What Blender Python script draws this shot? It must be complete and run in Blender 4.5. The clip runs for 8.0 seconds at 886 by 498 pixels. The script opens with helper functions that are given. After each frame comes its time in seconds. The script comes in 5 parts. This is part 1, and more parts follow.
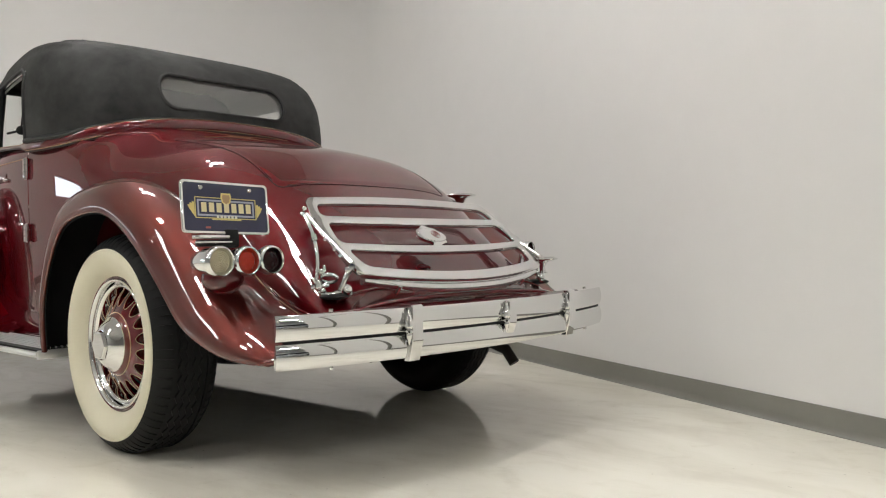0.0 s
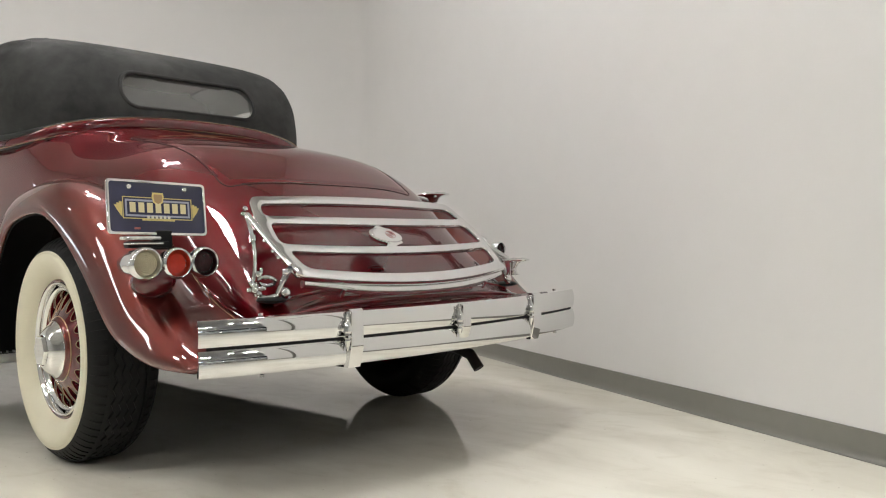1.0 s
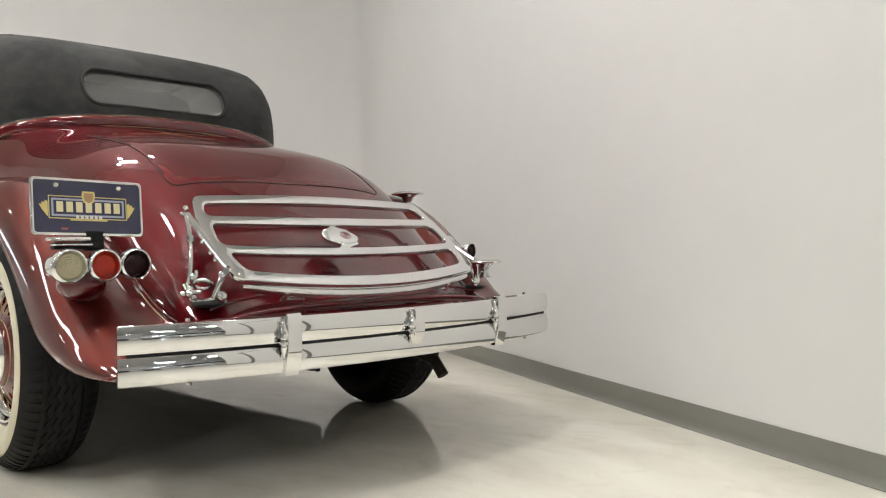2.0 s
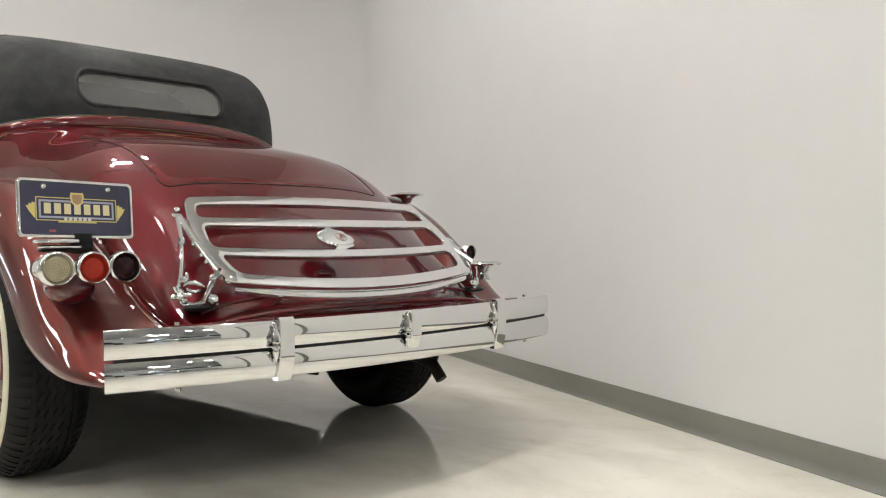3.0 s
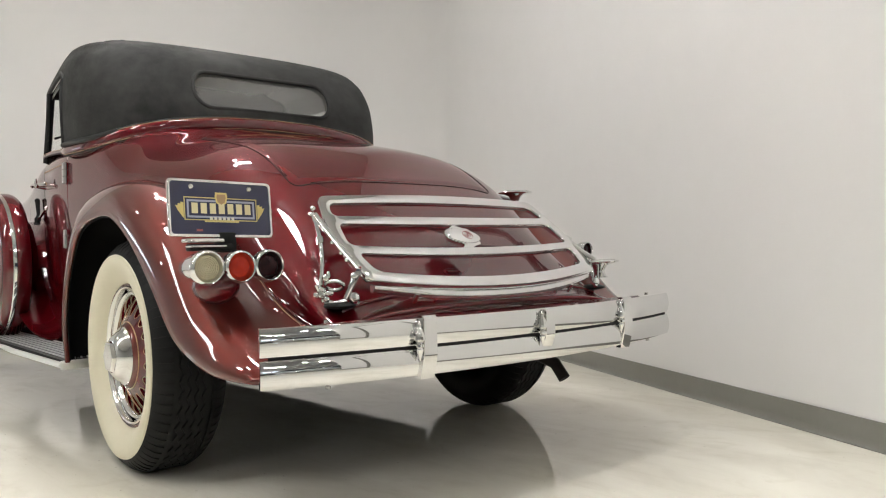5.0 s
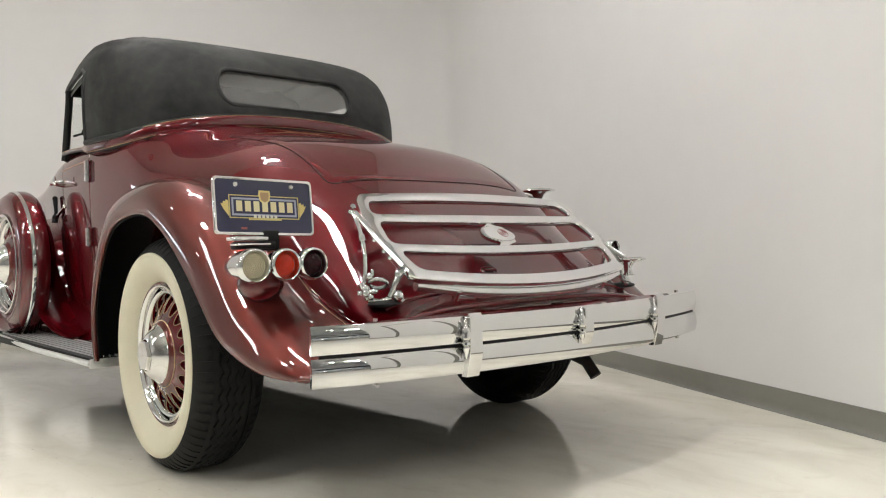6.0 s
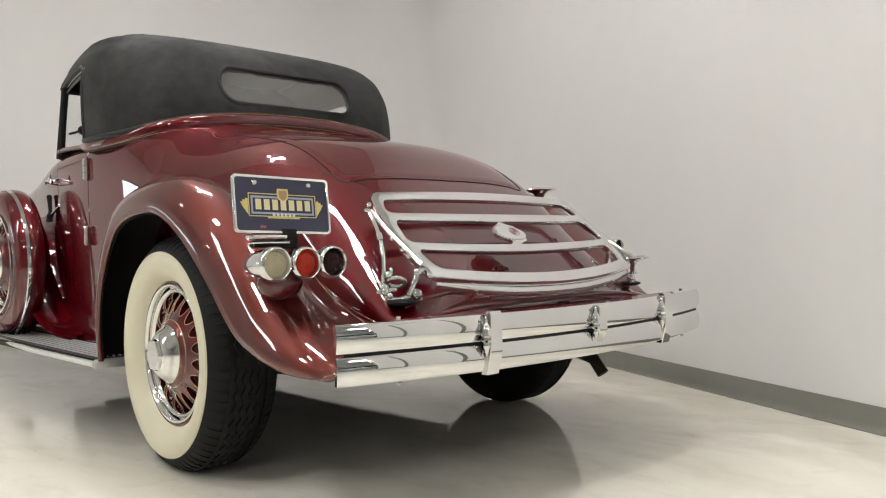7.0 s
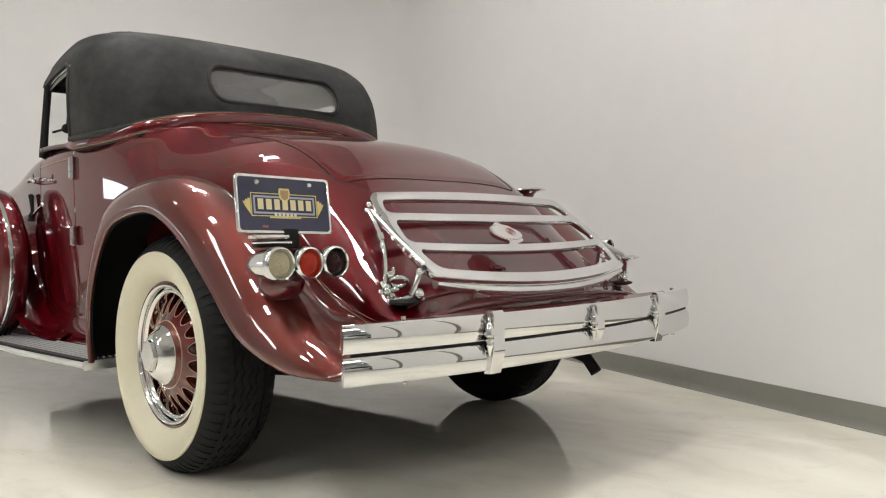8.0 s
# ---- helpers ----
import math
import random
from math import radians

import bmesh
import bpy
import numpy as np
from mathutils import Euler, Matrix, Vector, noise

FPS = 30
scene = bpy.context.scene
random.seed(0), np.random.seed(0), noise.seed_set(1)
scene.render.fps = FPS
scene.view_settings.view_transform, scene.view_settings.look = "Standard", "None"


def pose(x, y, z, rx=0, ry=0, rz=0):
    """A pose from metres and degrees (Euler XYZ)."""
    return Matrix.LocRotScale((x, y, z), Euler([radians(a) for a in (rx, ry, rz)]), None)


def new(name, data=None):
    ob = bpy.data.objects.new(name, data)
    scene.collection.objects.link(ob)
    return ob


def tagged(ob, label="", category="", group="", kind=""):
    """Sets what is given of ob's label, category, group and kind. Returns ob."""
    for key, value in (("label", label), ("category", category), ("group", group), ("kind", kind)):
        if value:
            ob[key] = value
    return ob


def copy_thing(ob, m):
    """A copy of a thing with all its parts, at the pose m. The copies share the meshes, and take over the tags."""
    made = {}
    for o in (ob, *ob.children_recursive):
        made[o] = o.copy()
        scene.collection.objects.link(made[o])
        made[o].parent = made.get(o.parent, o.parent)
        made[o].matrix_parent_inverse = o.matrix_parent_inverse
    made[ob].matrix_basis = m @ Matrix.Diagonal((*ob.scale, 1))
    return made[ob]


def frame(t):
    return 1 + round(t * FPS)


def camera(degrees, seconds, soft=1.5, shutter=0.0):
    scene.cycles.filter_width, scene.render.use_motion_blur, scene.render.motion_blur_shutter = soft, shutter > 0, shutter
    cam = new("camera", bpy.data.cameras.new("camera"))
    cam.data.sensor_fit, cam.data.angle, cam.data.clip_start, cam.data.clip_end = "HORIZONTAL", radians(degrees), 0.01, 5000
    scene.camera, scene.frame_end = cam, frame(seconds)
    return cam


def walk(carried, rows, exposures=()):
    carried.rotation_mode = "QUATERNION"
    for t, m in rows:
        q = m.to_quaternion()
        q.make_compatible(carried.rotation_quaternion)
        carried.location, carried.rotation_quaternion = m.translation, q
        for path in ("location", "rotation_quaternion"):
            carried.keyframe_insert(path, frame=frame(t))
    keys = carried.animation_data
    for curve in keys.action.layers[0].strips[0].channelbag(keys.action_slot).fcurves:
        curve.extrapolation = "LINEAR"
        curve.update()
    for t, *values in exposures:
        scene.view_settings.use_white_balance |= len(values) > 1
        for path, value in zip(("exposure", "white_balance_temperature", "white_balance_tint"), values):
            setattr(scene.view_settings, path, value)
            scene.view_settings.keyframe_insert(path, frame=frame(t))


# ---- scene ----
cam = camera(56.52, 8.0, 1.15)
# seconds, eye x y z, yaw, pitch, roll
ROWS = [
    (0.0, -2.2950, -1.8590, 0.7249, -48.944, -0.299, -0.695),
    (0.5, -2.1767, -1.9072, 0.7212, -48.140, -0.211, -0.898),
    (1.0, -2.0311, -1.9634, 0.7204, -47.130, -0.197, -0.879),
    (1.5, -1.8894, -2.0110, 0.7214, -46.193, -0.219, -0.828),
    (2.0, -1.7726, -2.0377, 0.7212, -45.408, -0.158, -0.799),
    (3.5, -1.7118, -1.9925, 0.7190, -44.432, 0.063, -1.148),
    (4.0, -1.7500, -1.9469, 0.7174, -43.053, 0.099, -1.272),
    (4.5, -1.8115, -1.8888, 0.7166, -41.872, 0.103, -1.253),
    (5.0, -1.8723, -1.8380, 0.7188, -41.166, 0.013, -1.262),
    (6.5, -2.0422, -1.6918, 0.7225, -42.775, -0.198, -1.298),
    (7.0, -2.0883, -1.6553, 0.7205, -43.787, -0.180, -1.296),
    (7.5, -2.1288, -1.6243, 0.7227, -44.874, -0.235, -1.262),
    (8.0, -2.1582, -1.5953, 0.7225, -45.905, -0.233, -1.304),
]
walk(cam, [(t, pose(x, y, z, 90 + pitch, 0, yaw) @ pose(0, 0, 0, 0, 0, roll)) for t, x, y, z, yaw, pitch, roll in ROWS],
     exposures=[(0.0, -0.15), (1.0, -0.10), (2.0, 0.0), (3.5, 0.0), (5.0, 0.03), (6.5, -0.01), (8.0, -0.01)])

# ---- world and lights ----
world = bpy.data.worlds.new("world")
scene.world = world
world.use_nodes = True
world.node_tree.nodes["Background"].inputs["Color"].default_value = (0.8, 0.8, 0.78, 1)
world.node_tree.nodes["Background"].inputs["Strength"].default_value = 0.05
LAMP_POWER = 106.0


# ---- materials ----
def material(name, color, rough=0.5, metal=0.0, coat=0.0, spec=0.5, vary=0.0, scale=6.0, bump=0.0, bump_scale=60.0, rough_vary=0.0, flake=0.0, coat_rough=0.03):
    m = bpy.data.materials.new(name)
    m.use_nodes = True
    nt = m.node_tree
    b = nt.nodes["Principled BSDF"]
    b.inputs["Base Color"].default_value = (*color, 1)
    b.inputs["Roughness"].default_value = rough
    b.inputs["Metallic"].default_value = metal
    b.inputs["Coat Weight"].default_value = coat
    b.inputs["Coat Roughness"].default_value = coat_rough
    b.inputs["Coat IOR"].default_value = 1.74
    b.inputs["Specular IOR Level"].default_value = spec
    co = nt.nodes.new("ShaderNodeTexCoord")

    def tex(sc, detail=4.0, rough_n=0.55):
        n = nt.nodes.new("ShaderNodeTexNoise")
        n.inputs["Scale"].default_value = sc
        n.inputs["Detail"].default_value = detail
        n.inputs["Roughness"].default_value = rough_n
        nt.links.new(co.outputs["Object"], n.inputs["Vector"])
        return n
    if vary or flake:
        big, small = tex(scale), tex(900.0 if flake else scale * 9)
        mix = nt.nodes.new("ShaderNodeMath")
        mix.operation = "MULTIPLY_ADD"
        mix.inputs[1].default_value = 0.35 if not flake else 1.5
        nt.links.new(small.outputs["Fac"], mix.inputs[0])
        nt.links.new(big.outputs["Fac"], mix.inputs[2])
        ramp = nt.nodes.new("ShaderNodeValToRGB")
        v = vary or flake
        ramp.color_ramp.elements[0].color = (*[max(0, c * (1 - v)) for c in color], 1)
        ramp.color_ramp.elements[1].color = (*[min(1, c * (1 + v)) for c in color], 1)
        ramp.color_ramp.elements[0].position, ramp.color_ramp.elements[1].position = (0.35, 1.0) if not flake else (0.6, 1.8)
        nt.links.new(mix.outputs[0], ramp.inputs[0])
        nt.links.new(ramp.outputs[0], b.inputs["Base Color"])
    if rough_vary:
        n = tex(scale * 2.3, 6.0, 0.65)
        r = nt.nodes.new("ShaderNodeMapRange")
        r.inputs["From Min"].default_value, r.inputs["From Max"].default_value = 0.3, 0.7
        r.inputs["To Min"].default_value, r.inputs["To Max"].default_value = max(0.0, rough - rough_vary), rough + rough_vary
        nt.links.new(n.outputs["Fac"], r.inputs["Value"])
        nt.links.new(r.outputs[0], b.inputs["Roughness"])
    if bump:
        n = tex(bump_scale, 5.0)
        bn = nt.nodes.new("ShaderNodeBump")
        bn.inputs["Strength"].default_value = bump
        bn.inputs["Distance"].default_value = 0.002
        nt.links.new(n.outputs["Fac"], bn.inputs["Height"])
        nt.links.new(bn.outputs["Normal"], b.inputs["Normal"])
    return m


def emitter(name, color, strength):
    m = bpy.data.materials.new(name)
    m.use_nodes = True
    b = m.node_tree.nodes["Principled BSDF"]
    b.inputs["Emission Color"].default_value = (*color, 1)
    b.inputs["Emission Strength"].default_value = strength
    return m


def glass(name, color=(1, 1, 1), rough=0.0, transmission=1.0, ior=1.45):
    m = bpy.data.materials.new(name)
    m.use_nodes = True
    b = m.node_tree.nodes["Principled BSDF"]
    b.inputs["Base Color"].default_value = (*color, 1)
    b.inputs["Roughness"].default_value = rough
    b.inputs["Transmission Weight"].default_value = transmission
    b.inputs["IOR"].default_value = ior
    return m


def floor_material():
    """Cream epoxy: cloudy trowel marks, a dusty film that dulls the gloss in patches, fine scuffs and specks."""
    m = material("floor_epoxy", (0.74, 0.72, 0.66), 0.06)
    nt = m.node_tree
    b = nt.nodes["Principled BSDF"]
    co = nt.nodes.new("ShaderNodeTexCoord")

    def cloud(sx, sy, sc, detail, distort):
        mp = nt.nodes.new("ShaderNodeMapping")
        mp.inputs["Scale"].default_value = (sx, sy, 1)
        mp.inputs["Rotation"].default_value = (0, 0, 0.6)
        nt.links.new(co.outputs["Object"], mp.inputs["Vector"])
        n = nt.nodes.new("ShaderNodeTexNoise")
        n.inputs["Scale"].default_value, n.inputs["Detail"].default_value, n.inputs["Distortion"].default_value = sc, detail, distort
        n.inputs["Roughness"].default_value = 0.6
        nt.links.new(mp.outputs[0], n.inputs["Vector"])
        return n.outputs["Fac"]

    def ramp(fac, stops):
        r = nt.nodes.new("ShaderNodeValToRGB")
        r.color_ramp.elements[0].position, r.color_ramp.elements[0].color = stops[0][0], (*stops[0][1], 1)
        r.color_ramp.elements[1].position, r.color_ramp.elements[1].color = stops[-1][0], (*stops[-1][1], 1)
        for p, c in stops[1:-1]:
            r.color_ramp.elements.new(p).color = (*c, 1)
        nt.links.new(fac, r.inputs[0])
        return r.outputs[0]

    def mixed(a_, b_, kind="MULTIPLY"):
        x = nt.nodes.new("ShaderNodeMix")
        x.data_type, x.blend_type = "RGBA", kind
        x.inputs["Factor"].default_value = 1.0
        nt.links.new(a_, x.inputs["A"])
        nt.links.new(b_, x.inputs["B"])
        return x.outputs["Result"]
    base = ramp(cloud(1.0, 0.35, 1.4, 5, 0.8), [(0.30, (0.82, 0.785, 0.675)), (0.50, (0.925, 0.895, 0.785)), (0.70, (0.945, 0.92, 0.825))])
    scuff = ramp(cloud(1.0, 0.45, 3.2, 9, 0.7), [(0.28, (0.87, 0.86, 0.845)), (0.50, (1, 1, 1)), (1.0, (1, 1, 1))])
    speck = ramp(cloud(1, 1, 45.0, 2, 0.0), [(0.235, (0.50, 0.48, 0.44)), (0.27, (1, 1, 1)), (1.0, (1, 1, 1))])
    drag = ramp(cloud(6.0, 0.30, 2.6, 6, 0.4), [(0.28, (0.95, 0.945, 0.935)), (0.42, (1, 1, 1)), (1.0, (1, 1, 1))])
    blot = ramp(cloud(1.0, 0.7, 7.0, 8, 1.0), [(0.30, (0.93, 0.92, 0.90)), (0.46, (1, 1, 1)), (1.0, (1, 1, 1))])
    nt.links.new(mixed(mixed(mixed(base, scuff), speck), mixed(drag, blot)), b.inputs["Base Color"])
    film = ramp(cloud(1.0, 0.4, 2.2, 6, 1.2), [(0.35, (0.035,) * 3), (0.55, (0.06,) * 3), (0.75, (0.16,) * 3)])
    nt.links.new(film, b.inputs["Roughness"])
    return m


FLOOR = floor_material()
WALL = material("wall_paint", (0.76, 0.75, 0.737), 0.6, vary=0.03, scale=0.7, bump=0.06, bump_scale=90)
CEIL = material("ceiling_paint", (0.56, 0.557, 0.546), 0.8, vary=0.08, scale=0.8)
# darkened grey stands in for the dim open hall on the west side
WEST = material("west_dimmed", (0.44, 0.436, 0.425), 0.6, vary=0.05, scale=0.7)
HALL = material("hall_paint", (0.70, 0.695, 0.68), 0.6, vary=0.05, scale=0.7)
HALL_CEIL = material("hall_ceiling_paint", (0.52, 0.52, 0.515), 0.8, vary=0.2, scale=0.8)
FIXTURE = material("white_enamel", (0.8, 0.8, 0.78), 0.4)
BASE = material("baseboard_vinyl", (0.215, 0.21, 0.187), 0.35, vary=0.08, scale=3.0)
DAY = emitter("daylight", (0.80, 0.90, 1.0), 6.0)
# bluish glow behind the added south windows
DULL = emitter("added_window_glow", (0.72, 0.84, 1.0), 3.4)
LIGHT = emitter("lamp_diffuser", (1.0, 0.982, 0.968), LAMP_POWER)
STRIP_LIGHT = emitter("strip_diffuser", (1.0, 0.985, 0.965), LAMP_POWER * 0.20)
BODY = material("burgundy_paint", (0.080, 0.0013, 0.0038), 0.46, 0.5, 1.0, spec=0.0, flake=0.25, scale=2.0, coat_rough=0.0)
COPPER = material("copper_red_paint", (0.086, 0.0118, 0.0086), 0.42, 0.78, 1.0, spec=0.0, flake=0.30, scale=2.0, coat_rough=0.0)
CHROME = material("chrome", (0.77, 0.77, 0.765), 0.02, 1.0, rough_vary=0.012, scale=5.0)
SATIN = material("satin_metal", (0.62, 0.62, 0.60), 0.22, 1.0)
CANVAS = material("black_canvas", (0.036, 0.0362, 0.035), 0.75, vary=0.7, scale=2.6, bump=0.6, bump_scale=700, spec=0.2, rough_vary=0.15)
PIPING = material("black_piping", (0.008, 0.008, 0.008), 0.5)
RUBBER = material("tyre_rubber", (0.0095, 0.0095, 0.0092), 0.6, vary=0.3, scale=8.0, bump=0.2, bump_scale=200, spec=0.20)
WHITE = material("whitewall_rubber", (0.67, 0.63, 0.48), 0.45, vary=0.05, scale=6.0)
BLACK = material("chassis_black", (0.007, 0.007, 0.007), 0.65, vary=0.3, scale=9.0, spec=0.25)
GOLD = material("gold_stripe", (0.42, 0.27, 0.14), 0.35, 0.2)
PLATE = material("navy_enamel", (0.012, 0.014, 0.055), 0.3, coat=0.4, vary=0.15, scale=30.0)
YELLOW = material("gold_enamel", (0.70, 0.57, 0.22), 0.35, 0.1)
PALE = material("pale_print", (0.72, 0.70, 0.62), 0.4)
STRIP = material("polished_aluminium", (0.80, 0.80, 0.78), 0.36, 0.8)
CREAM = material("cream_print", (0.76, 0.68, 0.42), 0.4)
SILVER = material("blue_grey_print", (0.36, 0.38, 0.50), 0.4)
RED_GLASS = material("red_lens", (0.42, 0.018, 0.004), 0.25, coat=0.35, spec=0.1, vary=0.2, scale=60.0)
DARK_GLASS = material("dark_red_lens", (0.020, 0.003, 0.004), 0.25, coat=0.15, spec=0.1, vary=0.5, scale=70.0)
CLEAR_GLASS = material("frosted_lens", (0.56, 0.51, 0.36), 0.25, coat=0.8, spec=0.2, vary=0.12, scale=60.0)
PANE = glass("clear_pane", (0.93, 0.95, 0.94), 0.02)
HAZE = glass("hazy_rear_pane", (0.78, 0.78, 0.76), 0.05, 0.90)
LINER = material("grey_headliner", (0.50, 0.50, 0.48), 0.85, vary=0.1, scale=20.0)
LEATHER = material("tan_leather", (0.20, 0.15, 0.11), 0.5, vary=0.12, scale=12.0)
MAT = material("ribbed_rubber_mat", (0.055, 0.055, 0.052), 0.45, vary=0.15, scale=10.0)
PIPE = material("burnt_exhaust", (0.030, 0.024, 0.020), 0.55, 0.5, vary=0.3, scale=30.0)
INK = material("dark_blue_paint", (0.010, 0.016, 0.055), 0.3, coat=1.0)
SOOT = material("black_paint", (0.006, 0.006, 0.007), 0.3, coat=1.0)
PEARL = material("silver_paint", (0.42, 0.43, 0.45), 0.3, 0.6, coat=1.0)
DARK_PANE = material("dark_window_glass", (0.012, 0.014, 0.016), 0.05, coat=0.5)
EMBLEM_RED = material("emblem_enamel", (0.28, 0.07, 0.07), 0.3)


# ---- mesh helpers ----
def spline(knots, ts):
    """Natural cubic spline through rows (t, a, b, ...) at the given values."""
    k = np.array(knots, float)
    t, y = k[:, 0], k[:, 1:]
    n = len(t)
    hh = np.diff(t)
    A = np.zeros((n, n))
    r = np.zeros((n, y.shape[1]))
    A[0, 0] = A[-1, -1] = 1
    for i in range(1, n - 1):
        A[i, i - 1], A[i, i], A[i, i + 1] = hh[i - 1], 2 * (hh[i - 1] + hh[i]), hh[i]
        r[i] = 6 * ((y[i + 1] - y[i]) / hh[i] - (y[i] - y[i - 1]) / hh[i - 1])
    m = np.linalg.solve(A, r)
    ts = np.atleast_1d(np.array(ts, float))
    i = np.clip(np.searchsorted(t, ts) - 1, 0, n - 2)
    a, b = (t[i + 1] - ts)[:, None], (ts - t[i])[:, None]
    hi = hh[i][:, None]
    return m[i] * a ** 3 / (6 * hi) + m[i + 1] * b ** 3 / (6 * hi) + (y[i] / hi - m[i] * hi / 6) * a + (y[i + 1] / hi - m[i + 1] * hi / 6) * b


def path(points, n):
    """n points along a smooth curve through the given ones."""
    p = np.array(points, float)
    s = np.concatenate([[0], np.cumsum(np.linalg.norm(np.diff(p, axis=0), axis=1))])
    return spline(np.column_stack([s, p]), np.linspace(0, s[-1], n))


def grid(rows, close_u=False, close_v=False, flip=False):
    nu, nv = len(rows), len(rows[0])
    verts = [tuple(map(float, p)) for row in rows for p in row]
    faces = []
    for i in range(nu if close_u else nu - 1):
        for j in range(nv if close_v else nv - 1):
            a, b = i * nv + j, i * nv + (j + 1) % nv
            c, d = ((i + 1) % nu) * nv + (j + 1) % nv, ((i + 1) % nu) * nv + j
            faces.append((a, d, c, b) if flip else (a, b, c, d))
    return verts, faces


def joined(*pieces):
    verts, faces = [], []
    for v, f in pieces:
        o = len(verts)
        verts += list(v)
        faces += [tuple(i + o for i in q) for q in f]
    return verts, faces


def moved(piece, m):
    return [tuple(m @ Vector(p)) for p in piece[0]], piece[1]


def mirrored(piece):
    return [(-x, y, z) for x, y, z in piece[0]], [tuple(reversed(f)) for f in piece[1]]


def tube(points, r, sides=10, caps=True):
    """A round bar along points; r is one radius or one a point."""
    p = [Vector(q) for q in points]
    rr = r if hasattr(r, "__len__") else [r] * len(p)
    rows, up = [], None
    for i, q in enumerate(p):
        d = (p[min(i + 1, len(p) - 1)] - p[max(i - 1, 0)]).normalized()
        if up is None:
            up = d.orthogonal().normalized()
        up = (up - d * up.dot(d)).normalized()
        w = d.cross(up)
        rows.append([q + (up * math.cos(a) + w * math.sin(a)) * rr[i] for a in (2 * math.pi * k / sides for k in range(sides))])
    v, f = grid(rows, close_v=True)
    if caps:
        f += [tuple(reversed(range(sides))), tuple((len(p) - 1) * sides + k for k in range(sides))]
    return v, f


def lathe(profile, segs=48, axis="x"):
    """Turns (along, radius) rows round an axis."""
    rows = []
    for k in range(segs):
        a = 2 * math.pi * k / segs
        c, s = math.cos(a), math.sin(a)
        rows.append([(u, r * c, r * s) if axis == "x" else (r * c, u, r * s) if axis == "y" else (r * c, r * s, u) for u, r in profile])
    return grid(rows, close_u=True)


def slab(outline, holes, thick, bevel=0.0):
    """A plate in the xy plane with holes, as thick as given, centred on z = 0."""
    bm = bmesh.new()
    edges = []
    for ring in (outline, *holes):
        vs = [bm.verts.new((x, y, -thick / 2)) for x, y in ring]
        edges += [bm.edges.new((vs[i], vs[(i + 1) % len(vs)])) for i in range(len(vs))]
    bmesh.ops.triangle_fill(bm, use_beauty=True, use_dissolve=False, edges=edges, normal=(0, 0, 1))
    ext = bmesh.ops.extrude_face_region(bm, geom=bm.faces[:])
    for g in ext["geom"]:
        if isinstance(g, bmesh.types.BMVert):
            g.co.z += thick
    bmesh.ops.recalc_face_normals(bm, faces=bm.faces[:])
    if bevel:
        sharp = [e for e in bm.edges if len(e.link_faces) == 2 and e.calc_face_angle(0) > 1.2]
        bmesh.ops.bevel(bm, geom=sharp, offset=bevel, segments=2, affect="EDGES", profile=0.5)
    bm.verts.index_update()
    out = [tuple(v.co) for v in bm.verts], [tuple(v.index for v in f.verts) for f in bm.faces]
    bm.free()
    return out


def block(sx, sy, sz, at=(0, 0, 0), bevel=0.0, segs=2):
    bm = bmesh.new()
    bmesh.ops.create_cube(bm, size=1.0, matrix=Matrix.Translation(at) @ Matrix.Diagonal((sx, sy, sz, 1)))
    if bevel:
        bmesh.ops.bevel(bm, geom=bm.edges[:], offset=bevel, segments=segs, affect="EDGES", profile=0.5)
    bm.verts.index_update()
    out = [tuple(v.co) for v in bm.verts], [tuple(v.index for v in f.verts) for f in bm.faces]
    bm.free()
    return out


def ball(r, at, squash=(1, 1, 1), segs=14, rings=9):
    rows = []
    for i in range(rings):
        a = math.pi * (i + 0.02) / (rings - 0.96)
        rows.append([(at[0] + squash[0] * r * math.sin(a) * math.cos(b), at[1] + squash[1] * r * math.sin(a) * math.sin(b), at[2] + squash[2] * r * math.cos(a)) for b in (2 * math.pi * k / segs for k in range(segs))])
    return grid(rows, close_v=True, flip=True)


def rounded(w, h, r, n=6):
    """Outline of a rectangle with round corners."""
    out = []
    for cx, cy, a0 in ((w / 2 - r, h / 2 - r, 0), (-w / 2 + r, h / 2 - r, 90), (-w / 2 + r, -h / 2 + r, 180), (w / 2 - r, -h / 2 + r, 270)):
        for k in range(n + 1):
            a = radians(a0 + 90 * k / n)
            out.append((cx + r * math.cos(a), cy + r * math.sin(a)))
    return out


def mesh_of(name, piece, mat, smooth=True, angle=35):
    me = bpy.data.meshes.new(name)
    me.from_pydata([tuple(v) for v in piece[0]], [], piece[1])
    me.validate()
    me.materials.append(mat)
    bm = bmesh.new()
    bm.from_mesh(me)
    bmesh.ops.remove_doubles(bm, verts=bm.verts[:], dist=1e-5)
    bmesh.ops.recalc_face_normals(bm, faces=bm.faces[:])
    bm.to_mesh(me)
    bm.free()
    if smooth:
        me.shade_smooth()
        me.set_sharp_from_angle(angle=radians(angle))
    return me


def part(name, piece, mat, parent, label="", angle=35, at=None):
    """One mesh object under a thing or part; piece is (verts, faces) or a mesh that is shared."""
    me = piece if isinstance(piece, bpy.types.Mesh) else mesh_of(name, piece, mat, True, angle)
    ob = new(name, me)
    ob.parent = parent
    if at is not None:
        ob.matrix_basis = at
    return tagged(ob, label)


def structure(name, piece, mat, label, category):
    return tagged(new(name, mesh_of(name, piece, mat, False)), label, category, kind="structure")


